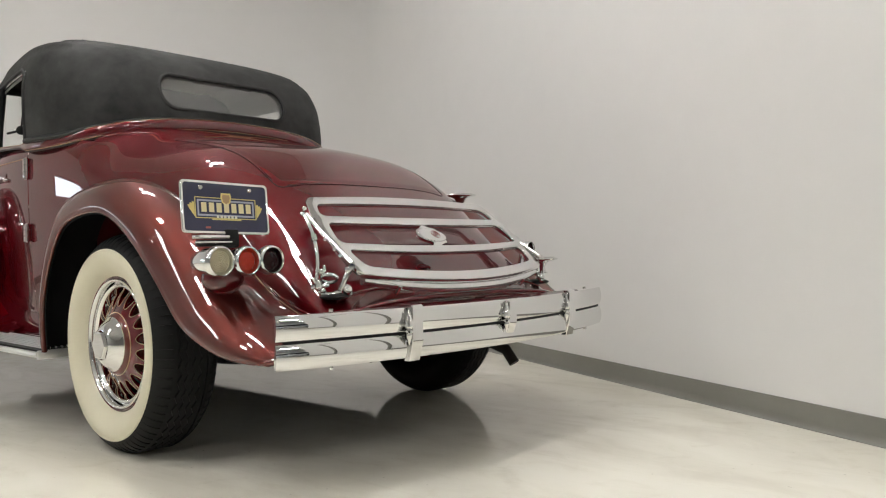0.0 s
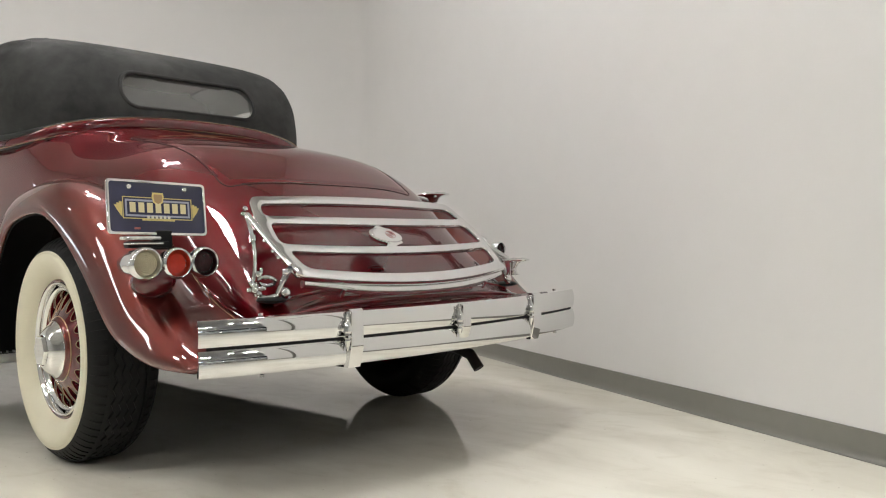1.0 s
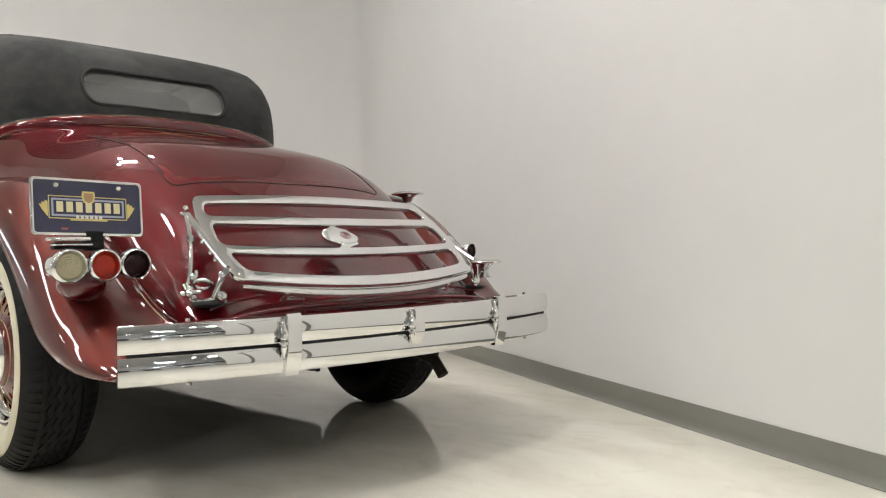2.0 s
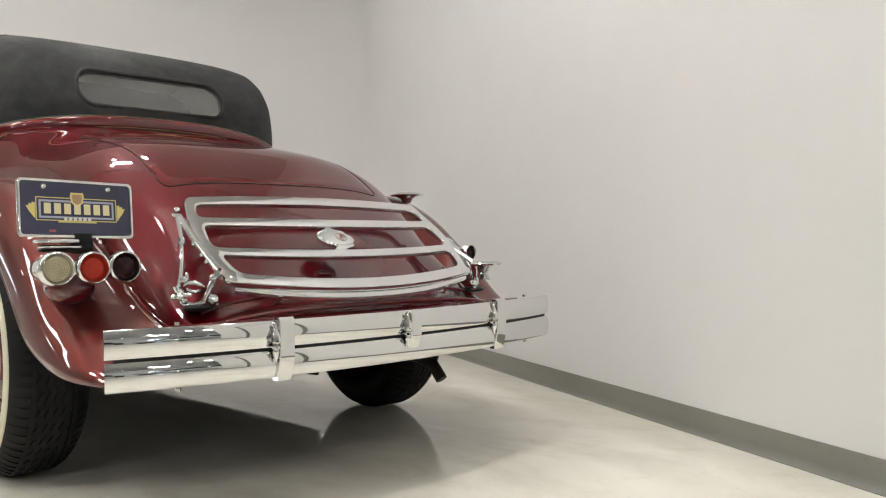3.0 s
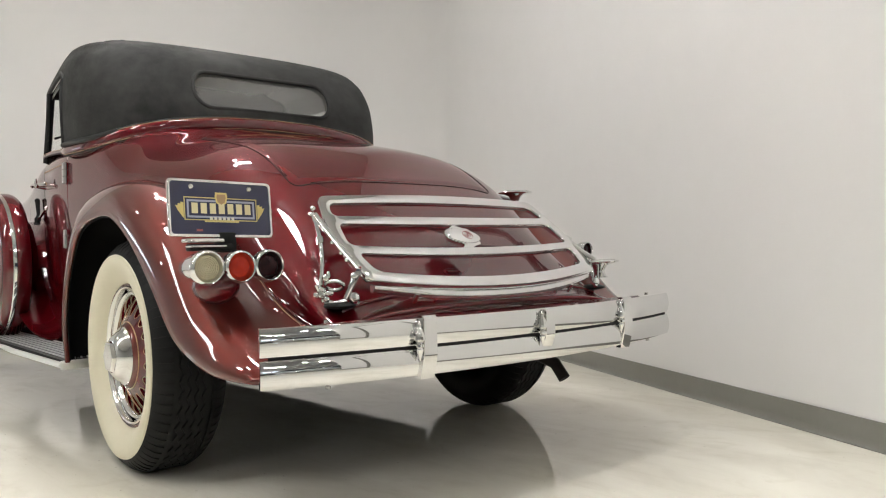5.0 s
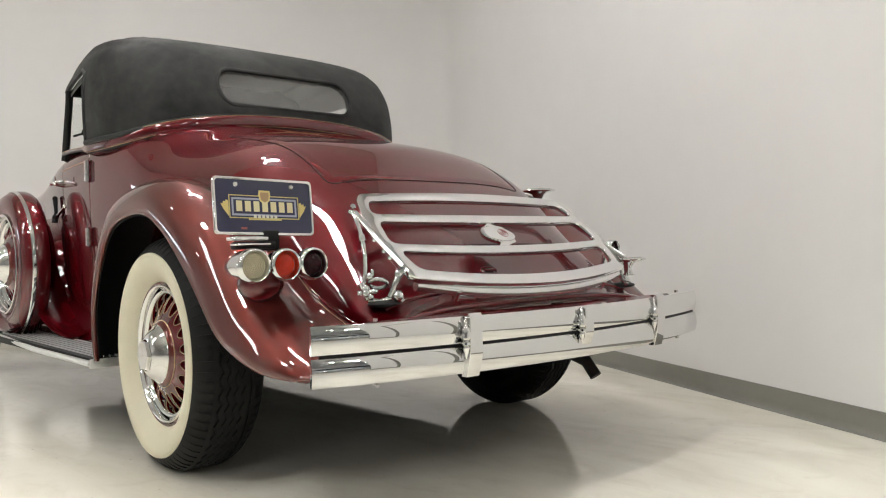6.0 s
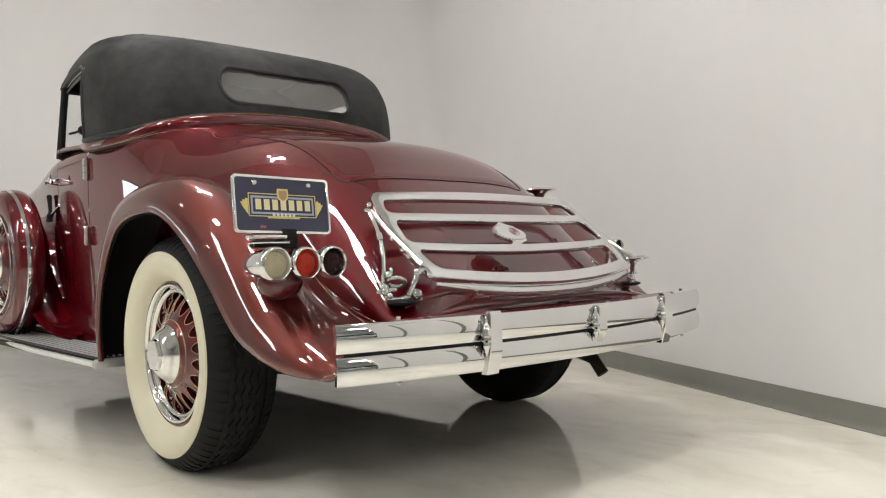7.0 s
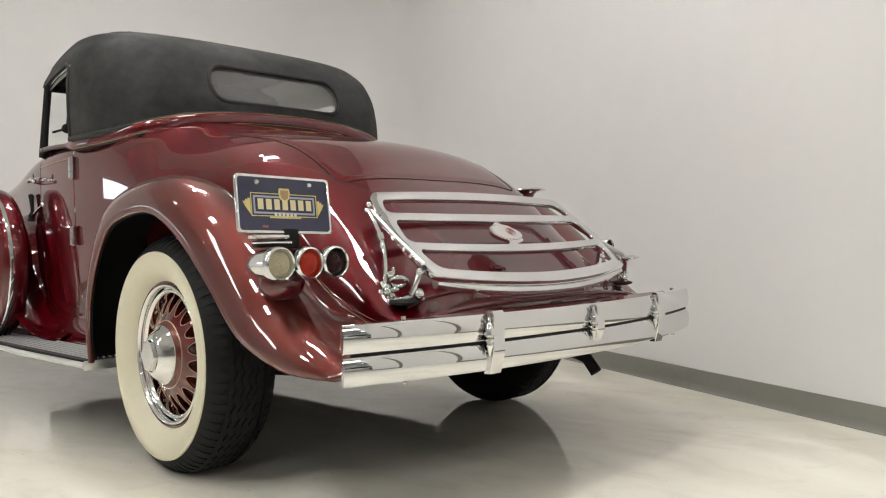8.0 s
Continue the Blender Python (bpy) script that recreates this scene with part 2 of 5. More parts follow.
# ---- room ----
PHI = radians(-24.64)          # the side wall's normal
WN = Vector((math.cos(PHI), math.sin(PHI), 0))
WD = Vector((-WN.y, WN.x, 0))  # along the wall, away from the camera
CORNER = Vector((3.45, 4.47, 0))
HIGH = 4.2
ROOM_L, ROOM_W, ROOM_E = 20.0, 11.5, -7.0   # the bay's side wall ends at BAY; the hall beyond reaches ROOM_E
BAY = 8.78
TURN = Matrix.Translation(CORNER) @ Matrix(((-WN.x, -WD.x, 0, 0), (-WN.y, -WD.y, 0, 0), (0, 0, 1, 0), (0, 0, 0, 1)))


def room_box(x0, x1, y0, y1, z0, z1, bevel=0.0):
    """A block in the room's own axes: x from the side wall inwards, y from the end wall towards the camera."""
    return moved(block(x1 - x0, y1 - y0, z1 - z0, ((x0 + x1) / 2, (y0 + y1) / 2, (z0 + z1) / 2), bevel), TURN)


structure("floor", room_box(ROOM_E - 0.2, ROOM_W + 0.2, -0.2, ROOM_L + 0.2, -0.2, 0.0), FLOOR, "glossy cream epoxy-coated concrete floor with faint scuffs", "floor")
structure("wall_east", room_box(-0.2, 0.0, 0.0, BAY, 0.0, HIGH), WALL, "plain light grey painted showroom wall", "wall")


def wall_with_openings(x0, x1, y0, y1, openings):
    """A wall along the room's x with real openings (x0, x1, z0, z1)."""
    pieces, x = [], x0
    for a, b_, z0, z1 in openings:
        pieces += [room_box(x, a, y0, y1, 0.0, HIGH), room_box(a, b_, y0, y1, 0.0, z0), room_box(a, b_, y0, y1, z1, HIGH)]
        x = b_
    return joined(*pieces, room_box(x, x1, y0, y1, 0.0, HIGH))


NORTH_WIN = [(8.3, 11.2, 1.30, 1.74)]
# south windows are added, unseen, to put bluish light in the bumper's reflection
SOUTH_WIN = [(-6.3, -5.5, 0.9, 2.1), (-3.9, -3.1, 0.9, 2.1), (-1.6, -0.8, 0.9, 2.1)]
structure("wall_north", wall_with_openings(-0.2, ROOM_W + 0.2, -0.2, 0.0, NORTH_WIN), WALL, "plain light grey painted end wall", "wall")
COVE = 0.75
cove = [[(COVE * (1 - math.sin(a)), COVE * (1 - math.cos(a)), z) for a in (math.pi / 2 * k / 60 for k in range(61))] for z in (0.0, HIGH)]
cove_ob = structure("wall_corner", moved(joined(grid(cove), grid([[(x - 0.01, y - 0.01, z) for x, y, z in row] for row in cove], flip=True)), TURN), WALL, "rounded light grey corner between the two walls", "wall")
cove_ob.data.shade_smooth()
structure("baseboard_corner", moved(grid([[(x + d * COVE * 0 + d * 0.7071, y + d * 0.7071, z) for x, y, z in [(p[0], p[1], zz) for p in cove[0]]] for d, zz in ((0.0, 0.10), (0.006, 0.10), (0.010, 0.095), (0.010, 0.0))]), TURN), BASE, "dark grey vinyl cove baseboard round the corner", "baseboard")
structure("wall_west", room_box(ROOM_W, ROOM_W + 0.2, 0.0, ROOM_L, 0.0, HIGH), WEST, "unseen west wall, its grey darkened in place of the dim hall", "wall")
structure("wall_south", wall_with_openings(ROOM_E - 0.2, ROOM_W + 0.2, ROOM_L, ROOM_L + 0.2, SOUTH_WIN), HALL, "plain light grey hall wall with added, unseen windows", "wall")
structure("backdrop_north", room_box(7.0, 12.4, -0.95, -0.9, 0.0, 3.2), DAY, "pale daylight outside the window", "backdrop")
structure("backdrop_south", room_box(ROOM_E - 0.5, 0.2, ROOM_L + 0.9, ROOM_L + 0.95, 0.0, 3.4), DULL, "pale blue glow behind the added windows", "backdrop")
for k, (x0, x1, z0, z1, y) in enumerate([(*w, -0.1) for w in NORTH_WIN] + [(*w, ROOM_L + 0.1) for w in SOUTH_WIN]):
    win = structure("window_%d" % (k + 1), joined(room_box(x0, x0 + 0.06, y - 0.04, y + 0.04, z0, z1), room_box(x1 - 0.06, x1, y - 0.04, y + 0.04, z0, z1), room_box(x0 + 0.06, x1 - 0.06, y - 0.04, y + 0.04, z1 - 0.06, z1), room_box(x0 + 0.06, x1 - 0.06, y - 0.04, y + 0.04, z0, z0 + 0.06)), BASE if k else FIXTURE, "dark metal frame of an added window" if k else "white window frame", "window")
    if k:
        part("mullion", room_box((x0 + x1) / 2 - 0.025, (x0 + x1) / 2 + 0.025, y - 0.03, y + 0.03, z0 + 0.06, z1 - 0.06), BASE, win)
structure("wall_far_east", room_box(ROOM_E - 0.2, ROOM_E, BAY - 0.2, ROOM_L, 0.0, HIGH), HALL, "plain light grey hall wall", "wall")
structure("wall_back", room_box(ROOM_E, -0.2, BAY - 0.2, BAY, 0.0, HIGH), HALL, "plain light grey hall wall", "wall")
structure("ceiling", room_box(-0.2, ROOM_W + 0.2, -0.2, BAY, HIGH, HIGH + 0.2), CEIL, "plain grey showroom ceiling", "ceiling")
structure("ceiling_hall", room_box(ROOM_E - 0.2, ROOM_W + 0.2, BAY, ROOM_L + 0.2, HIGH, HIGH + 0.2), HALL_CEIL, "plain grey hall ceiling", "ceiling")
base_east = structure("baseboard_east", room_box(0.0, 0.008, COVE, 7.23, 0.0, 0.10, 0.003), BASE, "dark grey vinyl cove baseboard", "baseboard")
TOE = [(0.0085, 0.030), (0.0100, 0.019), (0.0140, 0.010), (0.0200, 0.0045), (0.0240, 0.0030), (0.0240, 0.0002)]
part("baseboard_toe", moved(grid([[(x, y, z) for x, z in TOE] for y in (COVE, 3.0, 5.0, 7.23)]), TURN), BASE, base_east, "", 60)
structure("baseboard_north", room_box(COVE, ROOM_W, 0.0, 0.008, 0.0, 0.10, 0.003), BASE, "dark grey vinyl cove baseboard", "baseboard")

structure("baseboard_return", room_box(0.0, 0.008, 8.21, BAY, 0.0, 0.10, 0.003), BASE, "dark grey vinyl cove baseboard", "baseboard")
door_1 = structure("door_1", room_box(0.002, 0.012, 7.29, 8.15, 0.012, 2.05, 0.003), WALL, "flush grey painted door in the showroom wall", "door")
for nm, y0, y1, z0, z1 in (("door_jamb", 7.235, 7.282, 0.0, 2.10), ("door_jamb", 8.158, 8.205, 0.0, 2.10), ("door_head", 7.282, 8.158, 2.058, 2.10)):
    part(nm, room_box(0.0, 0.022, y0, y1, z0, z1, 0.003), BASE, door_1, "dark grey metal door frame")


def ceiling_light():
    top = new("ceiling_light")
    tagged(top, "unseen white fluorescent ceiling fixture with a frosted diffuser", "ceiling light", "fluorescent ceiling fixtures")
    part("housing", block(0.24, 0.70, 0.06, (0, 0, 0.03), 0.006), FIXTURE, top)
    part("diffuser", block(0.18, 0.58, 0.03, (0, 0, -0.016), 0.006), LIGHT, top)
    return top


lamp = ceiling_light()
# unseen: (1.8, 5.5) and the hall five are added to brighten floor and chrome
spots = [(2.45, 3.15), (3.9, 5.1), (1.8, 5.5), (4.6, 6.7), (1.0, 11.3), (4.0, 11.3), (7.0, 11.3), (-2.4, 12.6), (-2.4, 16.4)]
for i, (x, y) in enumerate(spots):
    m = TURN @ pose(x, y, HIGH - 0.061, 0, 0, 90)
    if i == 0:
        lamp.matrix_basis = m
    else:
        copy_thing(lamp, m)


def strip_light():
    top = new("strip_light")
    tagged(top, "long white fluorescent strip fixture with a frosted diffuser", "ceiling light", "fluorescent strip fixtures in a row")
    part("housing", block(0.40, 1.28, 0.07, (0, 0, 0.035), 0.006), FIXTURE, top)
    part("diffuser", block(0.34, 1.22, 0.03, (0, 0, -0.016), 0.008), STRIP_LIGHT, top)
    for y in (-0.625, 0.625):
        part("end_cap", block(0.38, 0.03, 0.05, (0, y, -0.012), 0.006), FIXTURE, top)
    return top


lamp = strip_light()
for i, x in enumerate((6.55, 7.85, 9.15, 10.45)):
    m = TURN @ pose(x, 5.15, HIGH - 0.071, 0, 0, 90)
    if i == 0:
        lamp.matrix_basis = m
    else:
        copy_thing(lamp, m)


def downlight():
    top = new("downlight")
    tagged(top, "small round white ceiling downlight with a bright lens", "ceiling light", "round ceiling downlights")
    part("housing", lathe([(0.0, 0.0005), (0.0, 0.10), (-0.05, 0.10), (-0.055, 0.095), (-0.045, 0.085), (-0.02, 0.08)], 28, "z"), FIXTURE, top)
    part("lens", lathe([(-0.035, 0.083), (-0.042, 0.06), (-0.046, 0.0005)], 28, "z"), LIGHT, top)
    return top


lamp = downlight()
for i, (x, y) in enumerate([(2.67, 2.75), (2.86, 3.32), (0.55, 5.6), (3.1, 6.3), (6.85, 3.05), (10.7, 3.3), (-4.8, 16.0), (-1.6, 12.4), (-1.6, 15.2), (-1.6, 18.0), (1.8, 12.4), (1.8, 15.2), (1.8, 18.0)]):
    m = TURN @ pose(x, y, HIGH)
    if i == 0:
        lamp.matrix_basis = m
    else:
        copy_thing(lamp, m)


# ---- unseen cars added in the hall behind, to fill the chrome's reflections ----
def reflected_car(paint, label, m):
    """A plain saloon: lofted body, glasshouse with dark panes, wheels, lamps and bumpers."""
    top = new("reflected_car")
    tagged(top, label, "car", "cars parked in the hall")
    secs = [(-2.15, 0.62, 0.34, 0.62), (-2.05, 0.80, 0.30, 0.78), (-1.5, 0.87, 0.26, 0.86), (0.0, 0.90, 0.24, 0.90), (1.2, 0.88, 0.25, 0.90), (1.95, 0.80, 0.28, 0.80), (2.15, 0.62, 0.34, 0.64)]

    def loft(rows, n=32, e=3.4):
        out = []
        for y, w, z0, z1 in rows:
            c, h = (z0 + z1) / 2, (z1 - z0) / 2
            out.append([(w * math.copysign(abs(math.cos(a)) ** (2 / e), math.cos(a)), y, c + h * math.copysign(abs(math.sin(a)) ** (2 / e), math.sin(a))) for a in (2 * math.pi * k / n for k in range(n))])
        v, f = grid(out, close_v=True)
        return v, f + [tuple(range(n)), tuple(reversed([(len(rows) - 1) * n + k for k in range(n)]))]
    part("body", loft([tuple(r) for r in spline([(i, *r) for i, r in enumerate(secs)], np.linspace(0, len(secs) - 1, 37))]), paint, top, "", 40)
    part("glasshouse", loft([(-1.35, 0.66, 0.82, 0.90), (-0.85, 0.66, 0.80, 1.34), (-0.35, 0.66, 0.80, 1.42), (0.35, 0.66, 0.80, 1.42), (0.95, 0.64, 0.80, 0.98)]), DARK_PANE, top, "dark window glass", 40)
    part("roof", loft([(-0.95, 0.60, 1.33, 1.39), (-0.4, 0.67, 1.37, 1.46), (0.3, 0.67, 1.37, 1.46), (0.55, 0.60, 1.31, 1.37)]), paint, top, "", 40)
    for x in (-0.80, 0.80):
        for y in (-1.35, 1.32):
            w = part("wheel", lathe([(-0.09, 0.20), (-0.10, 0.27), (-0.07, 0.315), (0.07, 0.315), (0.10, 0.27), (0.09, 0.20)], 32), RUBBER, top, "black tyre", at=pose(x, y, 0.316))
            part("rim", lathe([(-0.085, 0.20), (-0.07, 0.15), (-0.09, 0.06), (-0.09, 0.001)] if x < 0 else [(0.085, 0.20), (0.07, 0.15), (0.09, 0.06), (0.09, 0.001)], 24), CHROME, w)
    for y in (-2.17, 2.17):
        part("bumper", tube(path([(-0.80, y * 0.94, 0.44), (-0.5, y, 0.44), (0.5, y, 0.44), (0.80, y * 0.94, 0.44)], 16), 0.045, 10), CHROME, top)
        for x in (-0.52, 0.52):
            part("lamp", ball(0.09, (x, y * 0.965, 0.62), (1, 0.5, 1), 16, 9), CHROME, top)
    top.matrix_basis = m
    return top


for x, y, turn, paint, label in ((-1.6, 12.2, 40, PEARL, "unseen silver saloon car added for the chrome to reflect"), (-4.4, 13.0, 30, SOOT, "unseen black saloon car added for the chrome to reflect"), (0.2, 15.4, 15, INK, "unseen dark blue saloon car added for the chrome to reflect"), (2.9, 14.4, -10, SOOT, "unseen black saloon car added for the chrome to reflect"), (5.2, 14.8, -15, INK, "unseen dark blue saloon car added for the chrome to reflect")):
    reflected_car(paint, label, TURN @ pose(x, y, 0, 0, 0, turn))

# ---- the car ----
car = new("car")
tagged(car, "burgundy vintage convertible coupe with black canvas top and whitewall tyres", "car")

# body surface: y, half width, crown height, height of the widest line, squareness
SHELL = [
    (0.00, 0.590, 0.535, 0.470, 2.8), (0.05, 0.605, 0.556, 0.475, 2.8), (0.10, 0.615, 0.588, 0.485, 2.8), (0.16, 0.622, 0.637, 0.50, 2.8),
    (0.24, 0.627, 0.712, 0.53, 2.8), (0.32, 0.630, 0.790, 0.56, 2.8), (0.42, 0.635, 0.880, 0.61, 3.0), (0.52, 0.641, 0.960, 0.66, 3.5), (0.64, 0.648, 1.040, 0.73, 3.8),
    (0.78, 0.656, 1.108, 0.81, 3.6), (0.93, 0.664, 1.152, 0.87, 3.2), (1.10, 0.675, 1.186, 0.90, 3.0), (1.24, 0.690, 1.208, 0.90, 3.05),
    (1.36, 0.700, 1.238, 0.905, 3.2), (1.46, 0.708, 1.268, 0.915, 3.6), (1.60, 0.716, 1.272, 0.94, 4.5), (1.80, 0.724, 1.240, 0.98, 6.0),
    (2.00, 0.724, 1.215, 1.05, 8.0), (2.30, 0.704, 1.215, 1.04, 8.0), (2.60, 0.668, 1.215, 1.03, 6.0), (3.00, 0.600, 1.200, 1.00, 4.0),
    (3.60, 0.500, 1.170, 0.95, 3.2), (4.50, 0.370, 1.130, 0.90, 3.0),
]


def shell(y):
    return spline(SHELL, [y])[0]


def deck(x, y, up=0.0):
    """A point of the body's top at x, y, raised by up."""
    w, zc, zw, n = shell(y)
    return (x, y, zw + (zc - zw) * max(0.0, 1 - (abs(x) / w) ** n) ** (1 / n) + up)


def shell_row(y, a0=0.0, n_top=40, n_side=10, bottom=0.42):
    """Half a section of the body from the crown (a0 = 0) down to the sill, on the car's right."""
    w, zc, zw, n = shell(y)
    row = []
    for k in range(n_top + 1):
        a = a0 + (math.pi / 2 - a0) * k / n_top
        c, s = max(0.0, math.cos(a)), math.sin(a)
        row.append((w * s ** (2 / n), y, zw + (zc - zw) * c ** (2 / n)))
    for k in range(1, n_side + 1):
        f = k / n_side
        row.append((w - 0.035 * f * f, y, zw + (bottom - zw) * f))
    return row


def shell_part(y0, y1, n, a0=0.0, bottom=0.42):
    rows = []
    for y in np.linspace(y0, y1, n):
        r = shell_row(y, a0, bottom=min(bottom, shell(y)[2] - 0.02))
        if a0 == 0.0:
            r = [(-p[0], p[1], p[2]) for p in reversed(r[1:])] + r
        rows.append(r)
    return grid(rows)


def edge_return(row, inward):
    return [row, [(p[0] + inward[0], p[1] + inward[1], p[2] + inward[2]) for p in row]]


tail_row = shell_row(0.0, bottom=0.45)
tail_row = [(-p[0], p[1], p[2]) for p in reversed(tail_row[1:])] + tail_row
tail = joined(shell_part(0.0, 1.50, 90), grid(edge_return(tail_row, (0, 0.05, -0.03))))
body = part("body", tail, BODY, car, "deep burgundy painted tail with mirror gloss", 50)
part("quarter_panel", shell_part(1.50, 1.972, 24, 1.02), BODY, body)
part("quarter_panel", mirrored(shell_part(1.50, 1.972, 24, 1.02)), BODY, body)


def door(side):
    p = shell_part(1.980, 2.445, 22, 1.02, 0.44)
    d = part("door", p if side > 0 else mirrored(p), BODY, car, "burgundy rear-hinged door with gold pinstripe")
    s = side
    for z, k in ((1.088, 0.76), (0.80, 0.66)):
        w = shell(1.972)[0] + 0.008
        h = joined(*[tube([(s * w, 1.972, z + a * k), (s * w, 1.972, z + b_ * k)], 0.0145, 14) for a, b_ in ((-0.058, -0.022), (-0.019, 0.019), (0.022, 0.058))], tube([(s * w, 1.972, z - 0.064 * k), (s * w, 1.972, z + 0.064 * k)], 0.008, 10),
                   block(0.012, 0.016, 0.10 * k, (s * (w - 0.010), 1.972, z), 0.003))
        part("hinge", h, CHROME, d, "chrome barrel hinge")
    w = shell(2.40)[0]
    hd = joined(tube([(s * (w - 0.01), 2.405, 1.065), (s * (w + 0.012), 2.405, 1.065), (s * (w + 0.055), 2.405, 1.065)], [0.022, 0.018, 0.010], 12), tube([(s * (w + 0.052), 2.372, 1.060), (s * (w + 0.052), 2.405, 1.067), (s * (w + 0.052), 2.440, 1.064)], [0.007, 0.011, 0.007], 10),
                ball(0.010, (s * (w + 0.052), 2.370, 1.060)), ball(0.009, (s * (w + 0.052), 2.442, 1.064)), tube([(s * (w + 0.045), 2.405, 1.070), (s * (w + 0.045), 2.405, 1.098)], [0.008, 0.004], 8))
    part("door_handle", hd, CHROME, d, "chrome lever handle")
    return d


door(-1), door(1)
part("cowl", joined(shell_part(2.568, 3.10, 18), shell_part(2.453, 2.568, 6, 1.02), mirrored(shell_part(2.453, 2.568, 6, 1.02))), BODY, car)
part("hood", shell_part(3.108, 4.50, 24), BODY, car, "long tapering burgundy hood")
nose = [shell_row(4.50)]
nose = [[(-p[0], p[1], p[2]) for p in reversed(nose[0][1:])] + nose[0]]
part("radiator_shell", grid([[(p[0] * f, 4.50 + d, p[2] * (0.5 + 0.5 * f) if p[2] > 1 else p[2]) for p in nose[0]] for f, d in ((1.0, 0.0), (1.0, 0.10), (0.93, 0.14), (0.4, 0.16))]), CHROME, car)

# rumble-seat lid, a raised panel in the deck
LX, LY0, LY1 = 0.455, 0.525, 1.23


def lid_outline(f):
    """Points round the lid's edge, f in from the border."""
    out = []
    r = 0.05
    for cx, cy, a0 in ((LX - r, LY1 - r, 0), (-LX + r, LY1 - r, 90), (-LX + r * 0.6, LY0 + r * 0.6, 180), (LX - r * 0.6, LY0 + r * 0.6, 270)):
        rr = r if a0 < 180 else r * 0.6
        for k in range(9):
            a = radians(a0 + 90 * k / 8)
            out.append((cx + (rr - f) * math.cos(a), cy + (rr - f) * math.sin(a)))
    ring = []
    for i, p in enumerate(out):
        q = out[(i + 1) % len(out)]
        n = max(1, int(math.dist(p, q) / 0.02))
        ring += [(p[0] + (q[0] - p[0]) * k / n, p[1] + (q[1] - p[1]) * k / n) for k in range(n)]
    return ring


lid_rows = []
xs = np.linspace(-1, 1, 49)
for y in np.linspace(LY0, LY1, 56):
    c = 0.05
    inset = 0.0
    if y > LY1 - c:
        inset = c - math.sqrt(max(0, c * c - (y - LY1 + c) ** 2))
    if y < LY0 + 0.03:
        inset = 0.03 - math.sqrt(max(0, 0.0009 - (LY0 + 0.03 - y) ** 2))
    lid_rows.append([deck(u * (LX - inset), y, 0.0035 if abs(u) < 0.999 and LY0 + 0.001 < y < LY1 - 0.001 else -0.003) for u in xs])
lid = part("rumble_lid", grid(lid_rows), BODY, car, "burgundy rumble-seat lid set into the deck", 60)
seam = [deck(x, y, 0.0005) for x, y in lid_outline(-0.003)]
part("lid_gasket", tube(seam + seam[:1], 0.0020, 6, False), BLACK, lid)
part("lid_handle", joined(tube([(-0.085 + 0.036 * math.cos(a), *deck(-0.085 + 0.036 * math.cos(a), 0.162 + 0.013 * math.sin(a), 0.003)[1:]) for a in (2 * math.pi * k / 28 for k in range(29))], 0.003, 8, False), tube([deck(-0.108, 0.162, 0.006), deck(-0.062, 0.162, 0.006)], 0.005, 8)), BODY, lid, "recessed oval lid handle", 70)

for y, up, r in ((0.030, 0.001, 0.010), (0.105, -0.001, 0.007)):
    part("tail_bead", tube([deck(x, y, up) for x in np.linspace(-0.56, 0.56, 60)], r, 8), BODY, body, "", 80)

# belt moulding under the canvas top
BELT = [(0, 1.425, 1.285), (0.18, 1.428, 1.281), (0.34, 1.440, 1.270), (0.48, 1.468, 1.252), (0.59, 1.515, 1.228), (0.665, 1.60, 1.204), (0.708, 1.72, 1.190), (0.728, 1.86, 1.186), (0.730, 1.98, 1.189), (0.724, 2.10, 1.196), (0.709, 2.26, 1.205), (0.690, 2.43, 1.210)]
belt_half = path(BELT, 66)
belt = [(-p[0], p[1], p[2]) for p in reversed(belt_half[1:])] + [tuple(p) for p in belt_half]


def belt_size(y):
    """The moulding thins out forward of the canvas, along the top of the door."""
    return float(np.interp(y, [1.93, 2.03], [1.0, 0.30]))


def sweep(line, profile):
    """A strip whose profile (out, up) follows a line round the tail; out is square to the line, level."""
    rows = []
    for i, p in enumerate(line):
        d = Vector(line[min(i + 1, len(line) - 1)]) - Vector(line[max(i - 1, 0)])
        d.z = 0
        d.normalize()
        o = Vector((d.y, -d.x, 0))
        k = belt_size(p[1])
        rows.append([tuple(Vector(p) + o * a * (k if a > 0 else 1) + Vector((0, 0, b * k))) for a, b in profile])
    return grid(rows)


BEAD = [(-0.06, -0.045), (0.004, -0.024), (0.012, -0.0235), (0.0165, -0.020), (0.0185, -0.013), (0.0190, -0.004), (0.0185, 0.006), (0.0165, 0.015), (0.0125, 0.022), (0.004, 0.027), (-0.03, 0.030)]
bead = part("belt_moulding", sweep(belt, BEAD), BODY, car, "raised burgundy belt moulding with gold pinstripes", 60)
for up, out in ((-0.0225, 0.0150), (0.0225, 0.0125)):
    line = []
    for i, p in enumerate(belt):
        d = Vector(belt[min(i + 1, len(belt) - 1)]) - Vector(belt[max(i - 1, 0)])
        o = Vector((d.y, -d.x, 0)).normalized()
        line.append(Vector(p) + (o * out + Vector((0, 0, up))) * belt_size(p[1]))
    part("pinstripe", tube(line, 0.0013, 6, False), GOLD, bead, "fine gold pinstripe")
# black tube drawn in place of the dark groove below the moulding
gap = []
for i, p in enumerate(belt):
    d = Vector(belt[min(i + 1, len(belt) - 1)]) - Vector(belt[max(i - 1, 0)])
    gap.append(Vector(p) + (Vector((d.y, -d.x, 0)).normalized() * 0.010 + Vector((0, 0, -0.0275))) * belt_size(p[1]))
